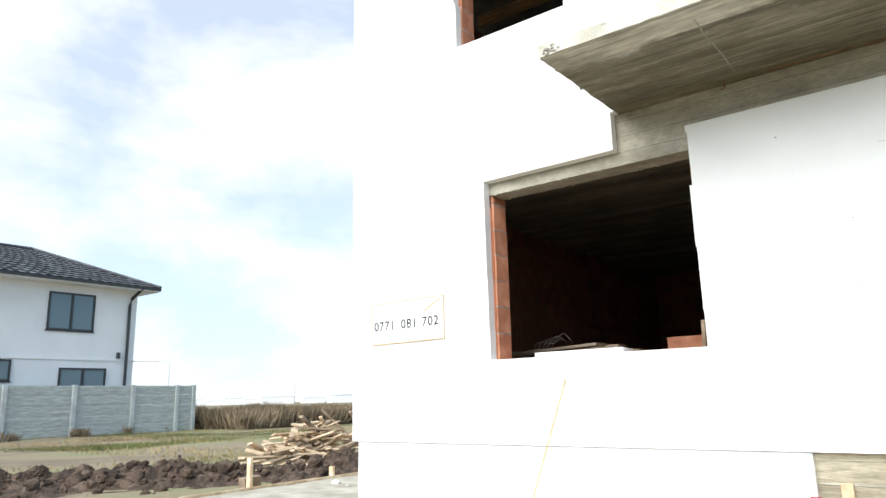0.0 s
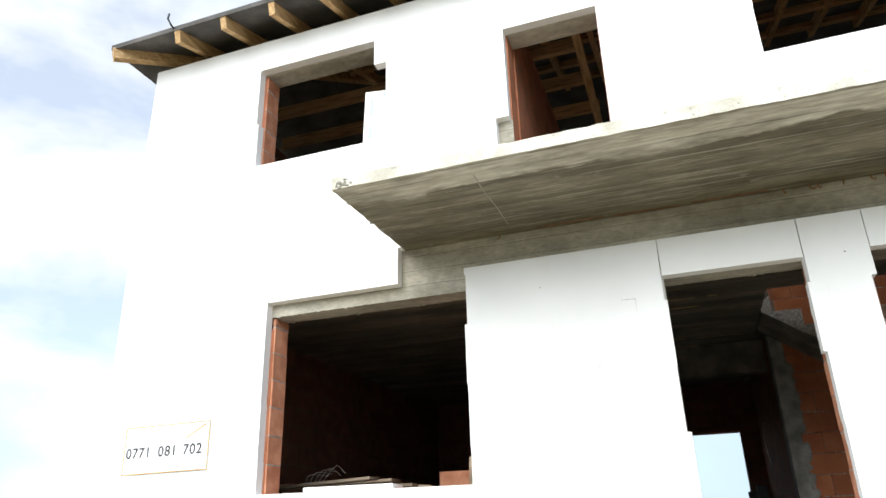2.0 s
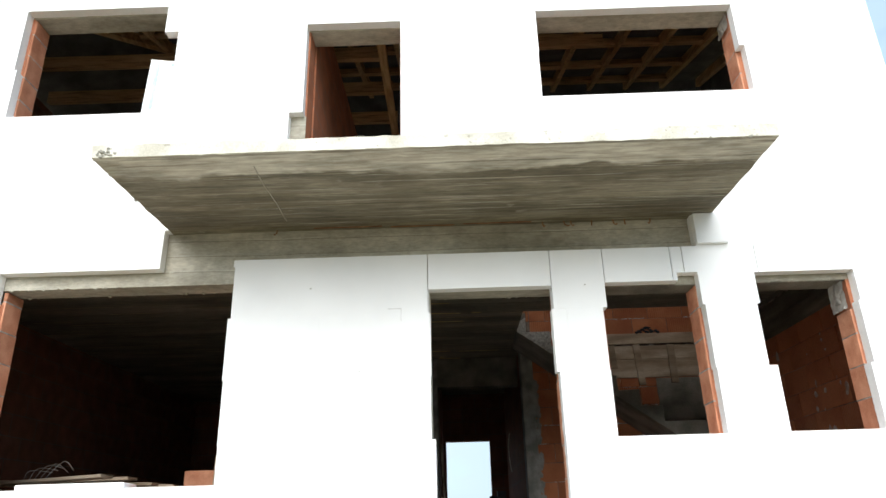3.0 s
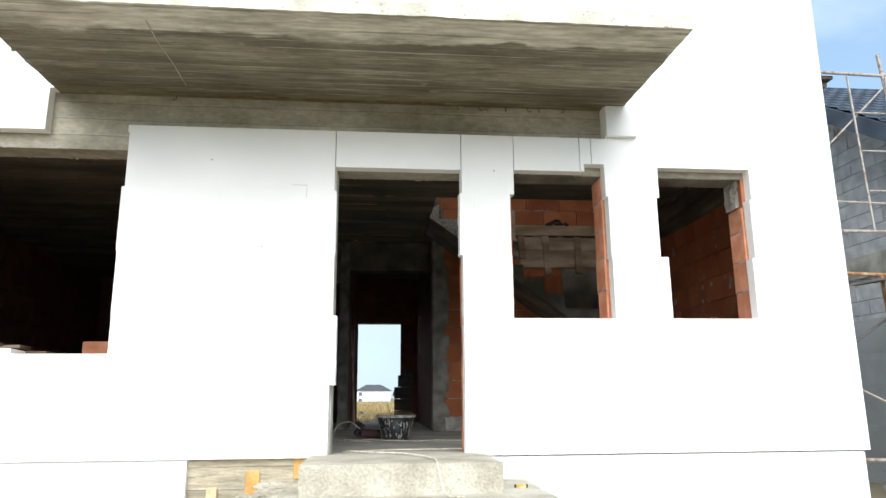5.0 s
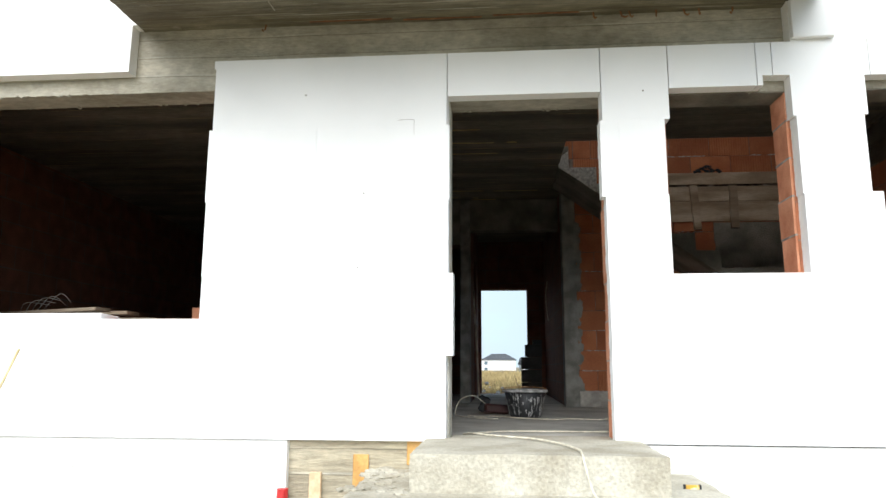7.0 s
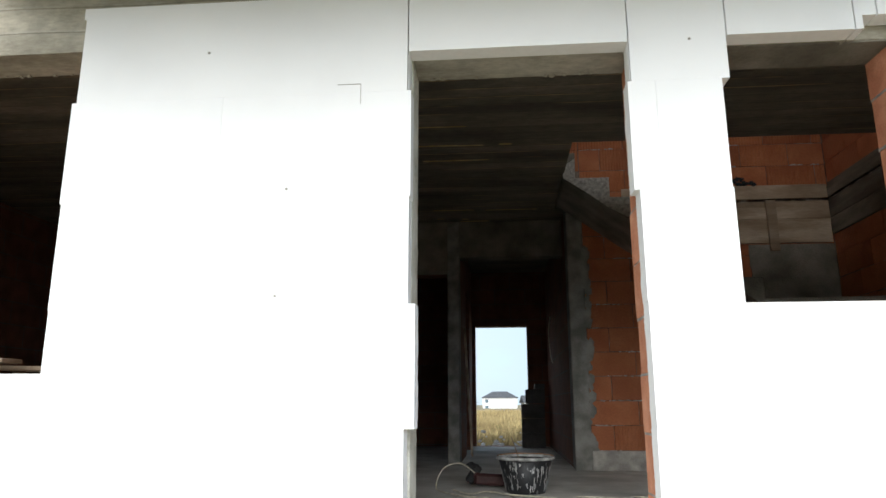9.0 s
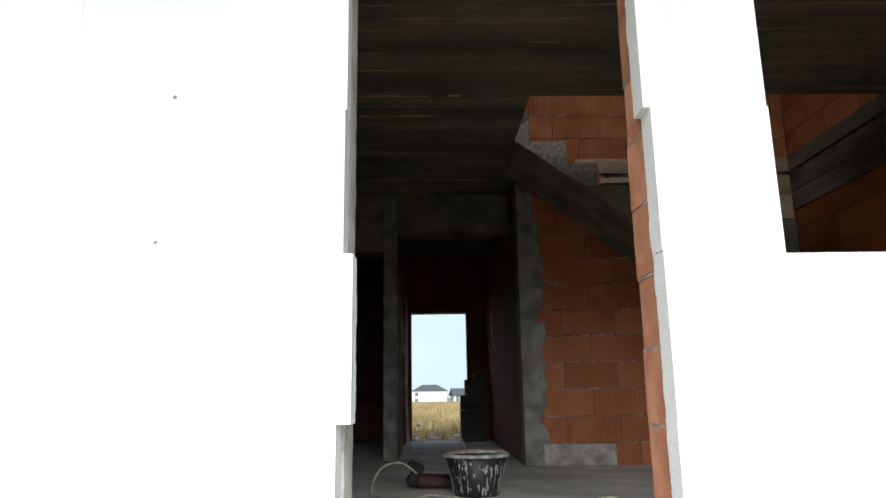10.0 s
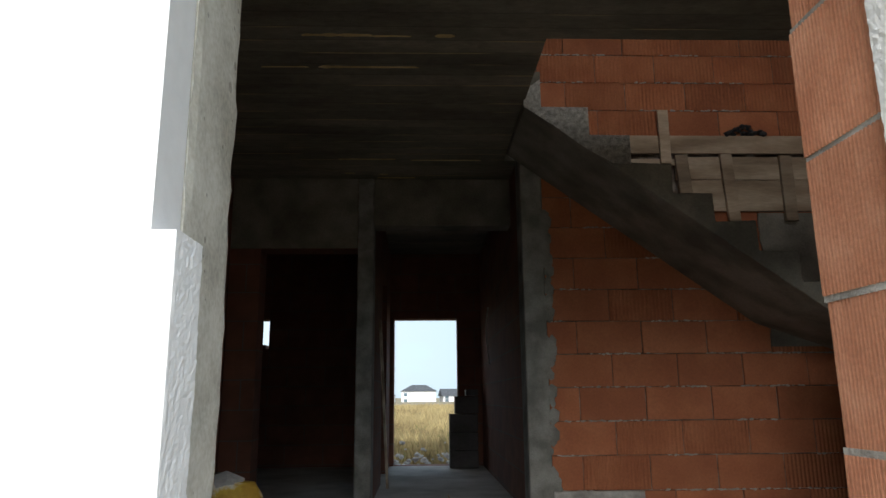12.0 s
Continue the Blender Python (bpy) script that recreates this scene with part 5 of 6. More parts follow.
def lay_bricks(parent, start, end, base, rows, place, odd, skip=None):
    for k in range(rows):
        z = base + COURSE * k + COURSE / 2
        u = start + (odd[k % 2] % PITCH) - PITCH
        while u < end - 0.03:
            a, b = max(u, start), min(u + PITCH, end)
            if b - a > 0.04 and not (skip and skip((a + b) / 2, z)):
                whole = b - a > 0.497
                ribbed = rr.random() < (0.75 if z > 4.0 else 0.3)
                if whole:
                    me = WALL_BRICKS[ribbed]
                else:
                    key = (round(b - a, 2), ribbed)
                    if key not in HALF:
                        HALF[key] = wall_brick(key[0] - 0.008, ribbed)
                    me = HALF[key]
                ob = new("brick", me)
                ob.parent = parent
                ob.matrix_basis = place((a + b) / 2, z)
            u += PITCH


lay_bricks(wall_stairs, 1.492, 4.098, 1.165, 22,
           lambda u, z: pose(u, 10.4 + rr.uniform(-0.002, 0.003), z + rr.uniform(-0.002, 0.002), rr.uniform(-0.4, 0.4), 0, rr.uniform(-0.3, 0.3)), (0.226, 0.486),
           lambda u, z: 3.30 < z < 3.85 and u > 2.3)
lay_bricks(wall_east, 6.34, 10.38, 1.165, 21,
           lambda u, z: pose(4.088 + rr.uniform(-0.002, 0.003), u, z + rr.uniform(-0.002, 0.002), 0, rr.uniform(-0.4, 0.4), -90 + rr.uniform(-0.3, 0.3)), (0.1, 0.36),
           lambda u, z: 3.4 < z < 3.85)
lay_bricks(wall_stairs, 2.165, 4.098, 1.165 - COURSE, 1,
           lambda u, z: pose(u, 10.4 + rr.uniform(-0.002, 0.003), z, 0, 0, 0), (0.226, 0.486))
lay_bricks(wall_stairs, 1.0, 1.488, 1.165 + COURSE * 12, 10,
           lambda u, z: pose(u, 10.4 + rr.uniform(-0.002, 0.003), z + rr.uniform(-0.002, 0.002), 0, 0, 0), (0.226, 0.486))
squeeze = Mesh()
for row in range(22):
    z = 1.165 + COURSE * row
    if 3.25 < z < 3.9:
        continue
    for k in range(150):
        w = random.Random(row * 997 + k)
        u = 1.5 + w.uniform(0, 2.55)
        if noise.noise(Vector((u * 2.2, z * 7, 3))) > 0.02:
            squeeze.lump((u, 10.398, z + w.uniform(-0.004, 0.004)), w.uniform(0.006, 0.02), k, w.uniform(0.22, 0.5))
squeeze.v = [(x, 10.398 + (y - 10.398) * 0.35, z) for x, y, z in squeeze.v]
tagged(part("joint_mortar", squeeze, MORTAR, wall_stairs), "pale mortar squeezed from the joints", kind="stuff")
wash = Mesh()
rows_z = [2.2 + 1.06 * k / 24 for k in range(25)]
for y in (10.386, 10.402):
    wash.add([(3.22 + 0.09 * noise.noise(Vector((z * 3.1, 2, 0))) + 0.03 * noise.noise(Vector((z * 11, 5, 0))) if i == 0 else 3.22 + 0.87 * i / 10, y + (0.004 * noise.noise(Vector((i, z * 5, 3))) if y < 10.4 else 0), z) for z in rows_z for i in range(11)],
             [(j * 11 + i, j * 11 + i + 1, j * 11 + i + 12, j * 11 + i + 11) for j in range(24) for i in range(10)])
wash.f += [(j * 11, (j + 1) * 11, 275 + (j + 1) * 11, 275 + j * 11) for j in range(24)]
wash.m += [0] * 24
part("cement_wash", wash, SHADED_CONCRETE, wall_stairs, "dark cement coat over the bricks by the landing")
smear = Mesh()
for k in range(44):
    q = random.Random(k + 60)
    y, z = q.uniform(6.5, 9.2), q.uniform(1.8, 3.2)
    smear.lump((4.086, y, z), q.uniform(0.01, 0.045), k, q.uniform(0.6, 1.6))
smear.v = [(4.086 + (x - 4.086) * 0.06, y, z) for x, y, z in smear.v]
part("mortar_smear", smear, SMEAR, wall_east, "pale smears of mortar")


# ---- west: heaps, timber, fence and the neighbour's house ----
berm = Mesh()
nu, nv = 150, 34
SPINE = [Vector((-14.7, 0.5, 0)), Vector((-12.8, 3.5, 0)), Vector((-11.2, 6.2, 0)), Vector((-9.4, 8.3, 0)), Vector((-8.6, 11.0, 0))]
spine = smooth_line(SPINE, 40)


def berm_height(p, u):
    q = Vector((p.x * 2.2, p.y * 2.2, u * 2.2))
    h = 0.29 * math.exp(-(u / 0.95) ** 2) * (0.75 + 0.6 * noise.noise(Vector((p.x * 0.8, p.y * 0.8, 3))))
    return h + (0.17 * noise.noise(q) + 0.11 * noise.noise(q * 2.6) + 0.06 * noise.noise(q * 6)) * math.exp(-(u / 1.2) ** 2)


def berm_at(f, u):
    i = min(int(f * (len(spine) - 1)), len(spine) - 2)
    p = spine[i]
    d = (spine[i + 1] - p).normalized()
    return p + Vector((-d.y, d.x, 0)) * u


berm.add([(lambda p, u: (p.x, p.y, G - 0.05 + max(0.0, berm_height(p, u))))(berm_at(i / nu, u), u) for i in range(nu + 1) for u in [-1.9 + 3.8 * j / nv for j in range(nv + 1)]],
         [(i * (nv + 1) + j, (i + 1) * (nv + 1) + j, (i + 1) * (nv + 1) + j + 1, i * (nv + 1) + j + 1) for i in range(nu) for j in range(nv)])
for k in range(620):
    q = random.Random(k + 500)
    u = q.gauss(0, 0.65)
    p = berm_at(q.random(), u)
    berm.lump((p.x, p.y, G - 0.04 + max(0.0, berm_height(p, u))), min(0.2, 0.03 + abs(q.gauss(0, 0.055))), k, 0.85)
tagged(part("soil_heap", berm, SOIL), "long heap of freshly dug dark brown soil", "soil", kind="stuff")

pile = thing("wood_pile", "heap of pale split offcuts and old boards", "wood pile", at=(-10.3, 10.1, G))
plank_mesh = Mesh().box(-0.5, 0.5, -0.5, 0.5, -0.5, 0.5).data("plank", PALE_WOOD)
old_mesh = Mesh().box(-0.5, 0.5, -0.5, 0.5, -0.5, 0.5).data("plank", OLD_BOARD)
q = random.Random(21)
for k in range(210):
    a, r = q.uniform(0, 2 * math.pi), abs(q.gauss(0, 0.62))
    u, v = 1.0 * r * math.cos(a), 1.5 * r * math.sin(a)
    hmax = max(0.08, 0.85 * math.exp(-(u * u / 0.9 + v * v / 1.6)))
    ob = new("plank", plank_mesh if q.random() < 0.72 else old_mesh)
    ob.parent = pile
    ob.matrix_basis = pose(u, v, q.uniform(0.2, 1.0) * hmax, q.uniform(-25, 25), q.uniform(-22, 22), q.uniform(0, 180)) @ Matrix.Diagonal((q.uniform(0.3, 0.75), q.uniform(0.05, 0.13), q.uniform(0.02, 0.04), 1))
for k, (a, b) in enumerate((((-0.1, 0.9, 0.15), (0.3, -0.6, 0.95)), ((0.0, 0.2, 0.1), (0.5, 1.6, 0.9)), ((0.4, 1.1, 0.15), (-0.1, 0.3, 1.05)), ((-0.3, 0.3, 0.3), (0.1, 1.9, 0.72)), ((0.2, 1.5, 0.2), (0.1, 0.9, 1.0)))):
    part("beam_end", Mesh().bar(a, b, 0.09, 0.05), OLD_BOARD, pile, bevel=0.004)

edge = thing("slab_formwork", "timber edge boards and stakes round a new slab", "formwork", at=(-7.7, 0, G))
part("edge_board", Mesh().box(-0.013, 0.013, 5.6, 14.0, -0.03, 0.13), PALE_WOOD, edge)
for y, h in ((6.65, 0.5), (8.15, 0.26), (9.7, 0.22)):
    part("stake", Mesh().bar((-0.04, y, -0.1), (-0.045, y, h), 0.075, 0.05, up=(0, 1, 0)), PALE_WOOD, edge, bevel=0.004)
part("board_end", Mesh().bar((-0.3, 6.72, 0.12), (-0.28, 6.98, 0.14), 0.16, 0.2), OLD_BOARD, edge, bevel=0.004)
slabm = rough_block("side_slab", -7.68, -5.25, 5.7, 13.9, G - 0.1, G + 0.1, CONCRETE_PALE, "fresh pale concrete slab beside the house", amp=0.01, cell=0.3, seed=30, category="slab")
stones = Mesh()
for k in range(40):
    w = random.Random(k + 900)
    stones.lump((-7.4 + w.uniform(0, 1.4), w.uniform(7.5, 9.6), G + 0.11), w.uniform(0.03, 0.09), k, 0.5)
tagged(part("concrete_crumbs", stones, RUBBLE), "pale crumbs of concrete on the slab", "rubble", kind="stuff")


def panel_fence(name, x, y_posts, height, plates, label, mat=None, post_mat=None, ripple=0.016, base=G):
    mat, post_mat = mat or FENCE_GREY, post_mat or FENCE_POST
    th = thing(name, label, "fence", at=(x, 0, base))
    for y in y_posts:
        part("post", Mesh().box(-0.1, 0.1, y - 0.09, y + 0.09, -0.1, height + 0.03), post_mat, th, bevel=0.01)
    ph = height / plates
    for a, b in zip(y_posts, y_posts[1:]):
        for k in range(plates):
            m = Mesh()
            ny, nz = 24, 6
            for s in (-1, 1):
                m.add([(s * (0.022 + (ripple * abs(noise.noise(Vector((y * 1.3, (k * nz + j) * 0.9, x)))) if 0 < j < nz else -0.006)), y, 0.004 + ph * k + (ph - 0.005) * j / nz)
                       for i in range(ny + 1) for j in range(nz + 1) for y in (a + 0.06 + (b - a - 0.12) * i / ny,)],
                      [(i * (nz + 1) + j, (i + 1) * (nz + 1) + j, (i + 1) * (nz + 1) + j + 1, i * (nz + 1) + j + 1) for i in range(ny) for j in range(nz)])
            part("panel", m, mat, th)
    return th


panel_fence("concrete_fence", -30.4, [4.0, 6.7, 9.4, 12.1, 14.8, 17.4, 19.6, 20.5], 2.12, 5, "grey cast concrete panel fence with rippled plates")


def tiled(m, a, b, c, d, rows, cols, lift=0.05):
    """Roof tiles over a quad a-b (eave), d-c (ridge): stepped rows with a wavy section."""
    a, b, c, d = (Vector(p) for p in (a, b, c, d))
    nrm = (b - a).cross(d - a).normalized()
    if nrm.z < 0:
        nrm = -nrm
    k = len(m.v)
    for r in range(rows):
        for t, up in ((r / rows, lift), ((r + 0.98) / rows, 0.01)):
            for i in range(cols * 4 + 1):
                s = i / (cols * 4)
                p = (a + (b - a) * s) * (1 - t) + (d + (c - d) * s) * t
                m.v.append(tuple(p + nrm * (up + lift * 0.6 * (0.5 + 0.5 * math.sin(i * math.pi / 2)))))
    n = cols * 4 + 1
    for r in range(rows * 2 - 1):
        for i in range(n - 1):
            m.f.append((k + r * n + i, k + r * n + i + 1, k + (r + 1) * n + i + 1, k + (r + 1) * n + i))
            m.m.append(0)
    return m


def window(parent, x, y0, y1, z0, z1, leaves=2, face=1):
    w = part("window", Mesh().box(x - 0.02, x + 0.05 * face, y0 - 0.05, y1 + 0.05, z0 - 0.05, z0), ANTHRACITE, parent, "anthracite framed window")
    f = Mesh()
    t = 0.08
    f.box(x, x + 0.06 * face, y0, y1, z1 - t, z1).box(x, x + 0.06 * face, y0, y1, z0, z0 + t)
    f.box(x, x + 0.06 * face, y0, y0 + t, z0 + t, z1 - t).box(x, x + 0.06 * face, y1 - t, y1, z0 + t, z1 - t)
    for k in range(1, leaves):
        ym = y0 + (y1 - y0) * k / leaves
        f.box(x, x + 0.055 * face, ym - t * 0.7, ym + t * 0.7, z0 + t, z1 - t)
    part("frame", f, ANTHRACITE, w)
    for k in range(leaves):
        part("pane", Mesh().box(x, x + 0.02 * face, y0 + (y1 - y0) * k / leaves + 0.04, y0 + (y1 - y0) * (k + 1) / leaves - 0.04, z0 + 0.04, z1 - 0.04), GLASS, w)
    return w


nb = thing("neighbour_house", "white two-storey house with dark tiled hip roof", "house", at=(0, -0.22, 0))
part("wall", Mesh().box(-41, -32, 2, 18.4, 0, 6.9), RENDER_WHITE, nb)
part("string_course", Mesh().box(-41.02, -31.96, 1.98, 18.44, 3.5, 3.6), RENDER_WHITE, nb)
part("soffit", Mesh().box(-41.7, -31.3, 1.3, 19.1, 6.86, 6.93), RENDER_WHITE, nb)
part("gutter", Mesh().box(-31.32, -31.2, 1.3, 19.15, 6.93, 7.05).box(-41.7, -31.3, 19.1, 19.22, 6.93, 7.05), ANTHRACITE, nb)
rf = Mesh()
tiled(rf, (-31.25, 1.3, 7.0), (-31.25, 19.15, 7.0), (-36.3, 15.1, 9.1), (-36.3, 5.3, 9.1), 12, 40, 0.07)
tiled(rf, (-31.25, 19.15, 7.0), (-41.7, 19.15, 7.0), (-36.3, 15.1, 9.1), (-36.3, 15.1, 9.1), 11, 26, 0.07)
tiled(rf, (-41.7, 1.3, 7.0), (-41.7, 19.15, 7.0), (-36.3, 15.1, 9.1), (-36.3, 5.3, 9.1), 8, 20)
part("roof", rf, TILE, nb)
part("ridge_cap", Mesh().tube([(-31.25, 19.15, 7.08), (-36.3, 15.1, 9.18), (-36.3, 5.3, 9.18)], 0.1, 6), TILE, nb)
window(nb, -31.99, 14.3, 16.35, 4.8, 6.5)
window(nb, -31.99, 15.0, 17.1, 1.2, 3.15)
window(nb, -31.99, 11.5, 13.05, 2.55, 3.45, 1)
window(nb, -31.99, 8.0, 10.0, 4.8, 6.5)
part("downpipe", Mesh().tube([(-31.3, 18.25, 6.95), (-31.85, 18.05, 6.5), (-31.9, 18.0, 6.2), (-31.9, 18.0, G)], 0.07, 8), ANTHRACITE, nb, "dark downpipe")
part("wall_lamp", Mesh().box(-32, -31.85, 17.55, 17.67, 3.62, 3.9), ANTHRACITE, nb)
part("gas_pipe", Mesh().tube([(-31.95, 18.3, 3.52), (-30.7, 19.45, 3.46), (-30.62, 19.5, 3.4), (-30.62, 19.5, 0.4)], 0.025, 6), RENDER_WHITE, nb)

# ---- vegetation ----
def blades(spots, mat, name, label, h0, h1, width, spread, seed):
    q = np.random.RandomState(seed)
    n = len(spots)
    base = np.array(spots)
    ang = q.uniform(0, 2 * np.pi, n)
    hh = q.uniform(h0, h1, n) * np.array([0.7 + 0.5 * max(0.0, 0.5 + noise.noise(Vector((p[0] * 0.4, p[1] * 0.4, seed)))) for p in spots])
    lean = q.uniform(-spread, spread, (n, 2))
    dx, dy = np.cos(ang) * width, np.sin(ang) * width
    v = np.zeros((n, 4, 3))
    v[:, 0] = base + np.stack([dx, dy, 0 * dx], 1)
    v[:, 1] = base - np.stack([dx, dy, 0 * dx], 1)
    mid = base + np.stack([lean[:, 0] * 0.35, lean[:, 1] * 0.35, hh * 0.6], 1)
    v[:, 2] = mid - np.stack([dx, dy, 0 * dx], 1) * 0.7
    v[:, 3] = base + np.stack([lean[:, 0], lean[:, 1], hh], 1)
    me = bpy.data.meshes.new(name)
    fa = np.arange(n * 4).reshape(n, 4)
    me.from_pydata(v.reshape(-1, 3).tolist(), [], fa.tolist())
    me.materials.append(mat)
    return tagged(new(name, me), label, "plants", "", "stuff")


q = np.random.RandomState(3)
def strew(n, x0, x1, y0, y1, clump=0.0, thr=0.0):
    out = []
    while len(out) < n:
        x, y = q.uniform(x0, x1), q.uniform(y0, y1)
        if noise.noise(Vector((x * clump, y * clump, 5))) >= thr:
            out.append((x, y, G - 0.03))
    return out


blades(strew(42000, -30, -12.5, 4, 26, 0.2, 0.08), GREENERY, "lawn_tufts", "patchy short green grass on the plot", 0.03, 0.10, 0.011, 0.06, 5)
blades(strew(14000, -30, -12.5, 4, 26, 0.3, -0.1), STRAW, "dry_tufts", "patchy dry grass on the plot", 0.03, 0.14, 0.008, 0.08, 6)
blades(strew(60000, -33, -27, 21.0, 46, 0.5, -0.3) + strew(12000, -60, -20, 40, 60, 0.3, -0.2), SCRUB, "dry_scrub", "belt of tall brown dry scrub and weeds", 0.3, 1.15, 0.0055, 0.3, 7)
blades(strew(2500, -30.2, -29.6, 4, 20, 0.9, 0.25), SCRUB, "fence_weeds", "dry weeds along the fence foot", 0.08, 0.45, 0.007, 0.15, 8)
blades(strew(45000, -4, 8, 18, 50, 0.0, -1) + strew(20000, -10, 22, 50, 130, 0.0, -1), STRAW, "dry_meadow", "tall dry yellow meadow grass behind the house", 0.3, 0.8, 0.011, 0.3, 9)
blades(strew(9000, -6, 12, 18, 34, 0.25, 0.05), GREENERY, "meadow_greens", "greenish weeds in the dry meadow", 0.25, 0.7, 0.01, 0.25, 10)
rub = Mesh()
for k in range(700):
    w = random.Random(k + 1200)
    rub.lump((w.uniform(-0.9, 1.9), w.gauss(17.0, 0.5), G + 0.1 + abs(w.gauss(0.25, 0.2))), w.uniform(0.02, 0.065), k, 0.7)
rub.box(-1.5, 2.5, 16.2, 17.8, G - 0.1, G + 0.18)
tagged(part("rubble_heap", rub, RUBBLE), "heap of pale rubble behind the back doorway", "rubble", kind="stuff")


# ---- far houses and the horizon ----
def far_house(at, w, d, h, roof_h, label, turn=0, gable=False):
    th = thing("far_house", label, "house", "houses on the horizon", at=at)
    th.rotation_euler = (0, 0, radians(turn))
    part("wall", Mesh().box(-w / 2, w / 2, 0, d, -0.3, h), RENDER_WHITE, th)
    r = Mesh()
    o = 0.6
    P = [(-w / 2 - o, -o, h), (w / 2 + o, -o, h), (w / 2 + o, d + o, h), (-w / 2 - o, d + o, h)]
    k = 0.0 if gable else min(w, d) * 0.4
    r.add(P + [(-w / 2 - o * gable + k, d / 2, h + roof_h), (w / 2 + o * gable - k, d / 2, h + roof_h)], [(0, 1, 5, 4), (2, 3, 4, 5), (0, 4, 3), (1, 2, 5), (0, 1, 2, 3)])
    part("roof", r, TILE, th)
    for x in (-w * 0.38,):
        for z in (0.9, h / 2 + 0.7):
            win = part("window", Mesh().box(x - 0.7, x + 0.7, -0.06, 0.02, z, z + 1.4), ANTHRACITE, th)
            part("pane", Mesh().box(x - 0.6, x + 0.6, -0.08, -0.062, z + 0.1, z + 1.3), GLASS, win)
    return th


far_house((-0.5, 290, G - 1.2), 14, 10, 5.4, 2.6, "white two-storey house with a dark hip roof far off")
far_house((15.5, 292, G - 1.2), 12, 10, 3.4, 3.0, "white house with a dark gabled roof far off", 8, True)
far_house((-15.0, 295, G - 1.2), 9, 9, 3.6, 2.0, "white house with a low dark roof far off")
def shed(at, w, h, mat, label):
    th = thing("far_building", label, "building", "buildings on the horizon", at=at)
    th.rotation_euler = (0, 0, radians(55))
    part("wall", Mesh().box(-w / 2, w / 2, 0, 14, -0.3, h), mat, th)
    part("roof", Mesh().add([(-w / 2 - 0.5, -0.5, h), (w / 2 + 0.5, -0.5, h), (w / 2 + 0.5, 14.5, h), (-w / 2 - 0.5, 14.5, h), (-w / 2 - 0.5, 7, h + 1.5), (w / 2 + 0.5, 7, h + 1.5)], [(0, 1, 5, 4), (2, 3, 4, 5), (0, 4, 3), (1, 2, 5)]), mat, th)
    return th
for k in range(9):
    w = random.Random(k + 77)
    shed((-500 + 21 * k + w.uniform(-8, 8), 330 + w.uniform(-15, 15), G), w.uniform(14, 34), w.uniform(3.2, 5.6), RENDER_WHITE, "pale industrial building on the horizon")
masts = thing("power_mast", "thin steel mast on the horizon", "mast", at=(-400, 345, G))
part("pole", Mesh().tube([(0, 0, 0), (0, 0, 14)], 0.25, 6), AAC, masts)
part("cross_arm", Mesh().box(-2.2, 2.2, -0.15, 0.15, 12, 12.4), AAC, masts)

# ---- east: scaffold, fence and the block house ----
sc = thing("scaffold", "rusty tubular steel scaffold frames beside the house", "scaffold", at=(0, 0, 0))
Y = 8.0
def pole(a, b, r=0.022, name="tube", mat=None):
    part(name, Mesh().tube([a, b], r, 8), mat or STEEL_GREY, sc)
pole((6.253, Y, 5.26), (6.33, Y, 3.3), 0.013)
pole((6.70, Y, 5.56), (6.885, Y, 3.24), 0.022)
pole((6.885, Y, 3.25), (6.90, Y, 2.76), 0.021)
pole((6.33, Y, 2.78), (6.42, Y, G), 0.021, "tube", STEEL_RUST)
pole((6.89, Y, 2.80), (6.965, Y, G), 0.022, "tube", STEEL_RUST)
for x0, x1, z in ((6.295, 6.755, 4.78), (6.31, 6.788, 4.29), (6.33, 6.80, 3.79)):
    pole((x0, Y, z), (x1, Y, z), 0.011, "rung")
for x0, x1, z in ((6.36, 6.88, 2.27), (6.375, 6.895, 1.76), (6.382, 6.91, 1.25)):
    pole((x0, Y, z), (x1, Y, z), 0.010, "rung")
pole((4.9, Y, 5.32), (6.75, Y, 5.28), 0.02, "ledger"); pole((4.9, Y, 3.29), (6.85, Y, 3.295), 0.019, "ledger"); pole((4.9, Y, 2.82), (6.6, Y, 2.77), 0.021, "ledger", STEEL_RUST); pole((4.9, Y, 0.76), (7.1, Y, 0.70), 0.02, "ledger")
pole((4.9, Y + 0.05, 3.69), (6.81, Y, 3.63), 0.012, "brace"); pole((6.77, Y, 5.18), (5.4, Y + 0.1, 3.85), 0.011, "brace")
pole((4.9, Y + 0.1, 1.35), (6.84, Y, 2.59), 0.013, "brace", FELT); pole((4.9, Y + 0.1, 2.0), (6.91, Y, 0.99), 0.012, "brace")
part("platform", Mesh().box(4.6, 6.09, 8.03, 8.5, 5.23, 5.27).box(4.6, 6.05, 8.1, 8.16, 5.16, 5.23), DARK_BOARD, sc, "dark plank platform")
part("coupler", Mesh().lump((6.74, Y, 5.29), 0.034, 2, 1), STEEL_GREY, sc)
tagged(part("hanging_rope", Mesh().tube(smooth_line([(6.73, Y - 0.04, 5.24), (6.655, Y - 0.04, 4.29), (6.605, Y - 0.04, 3.34), (6.55, Y - 0.04, 2.47), (6.466, Y - 0.04, 1.72), (6.39, Y - 0.04, 1.29), (6.37, Y - 0.04, 0.89), (6.45, Y - 0.04, 0.34), (6.5, Y - 0.04, G + 0.01)]), 0.013), ROPE), "pale pinkish rope hanging from the scaffold", "rope")
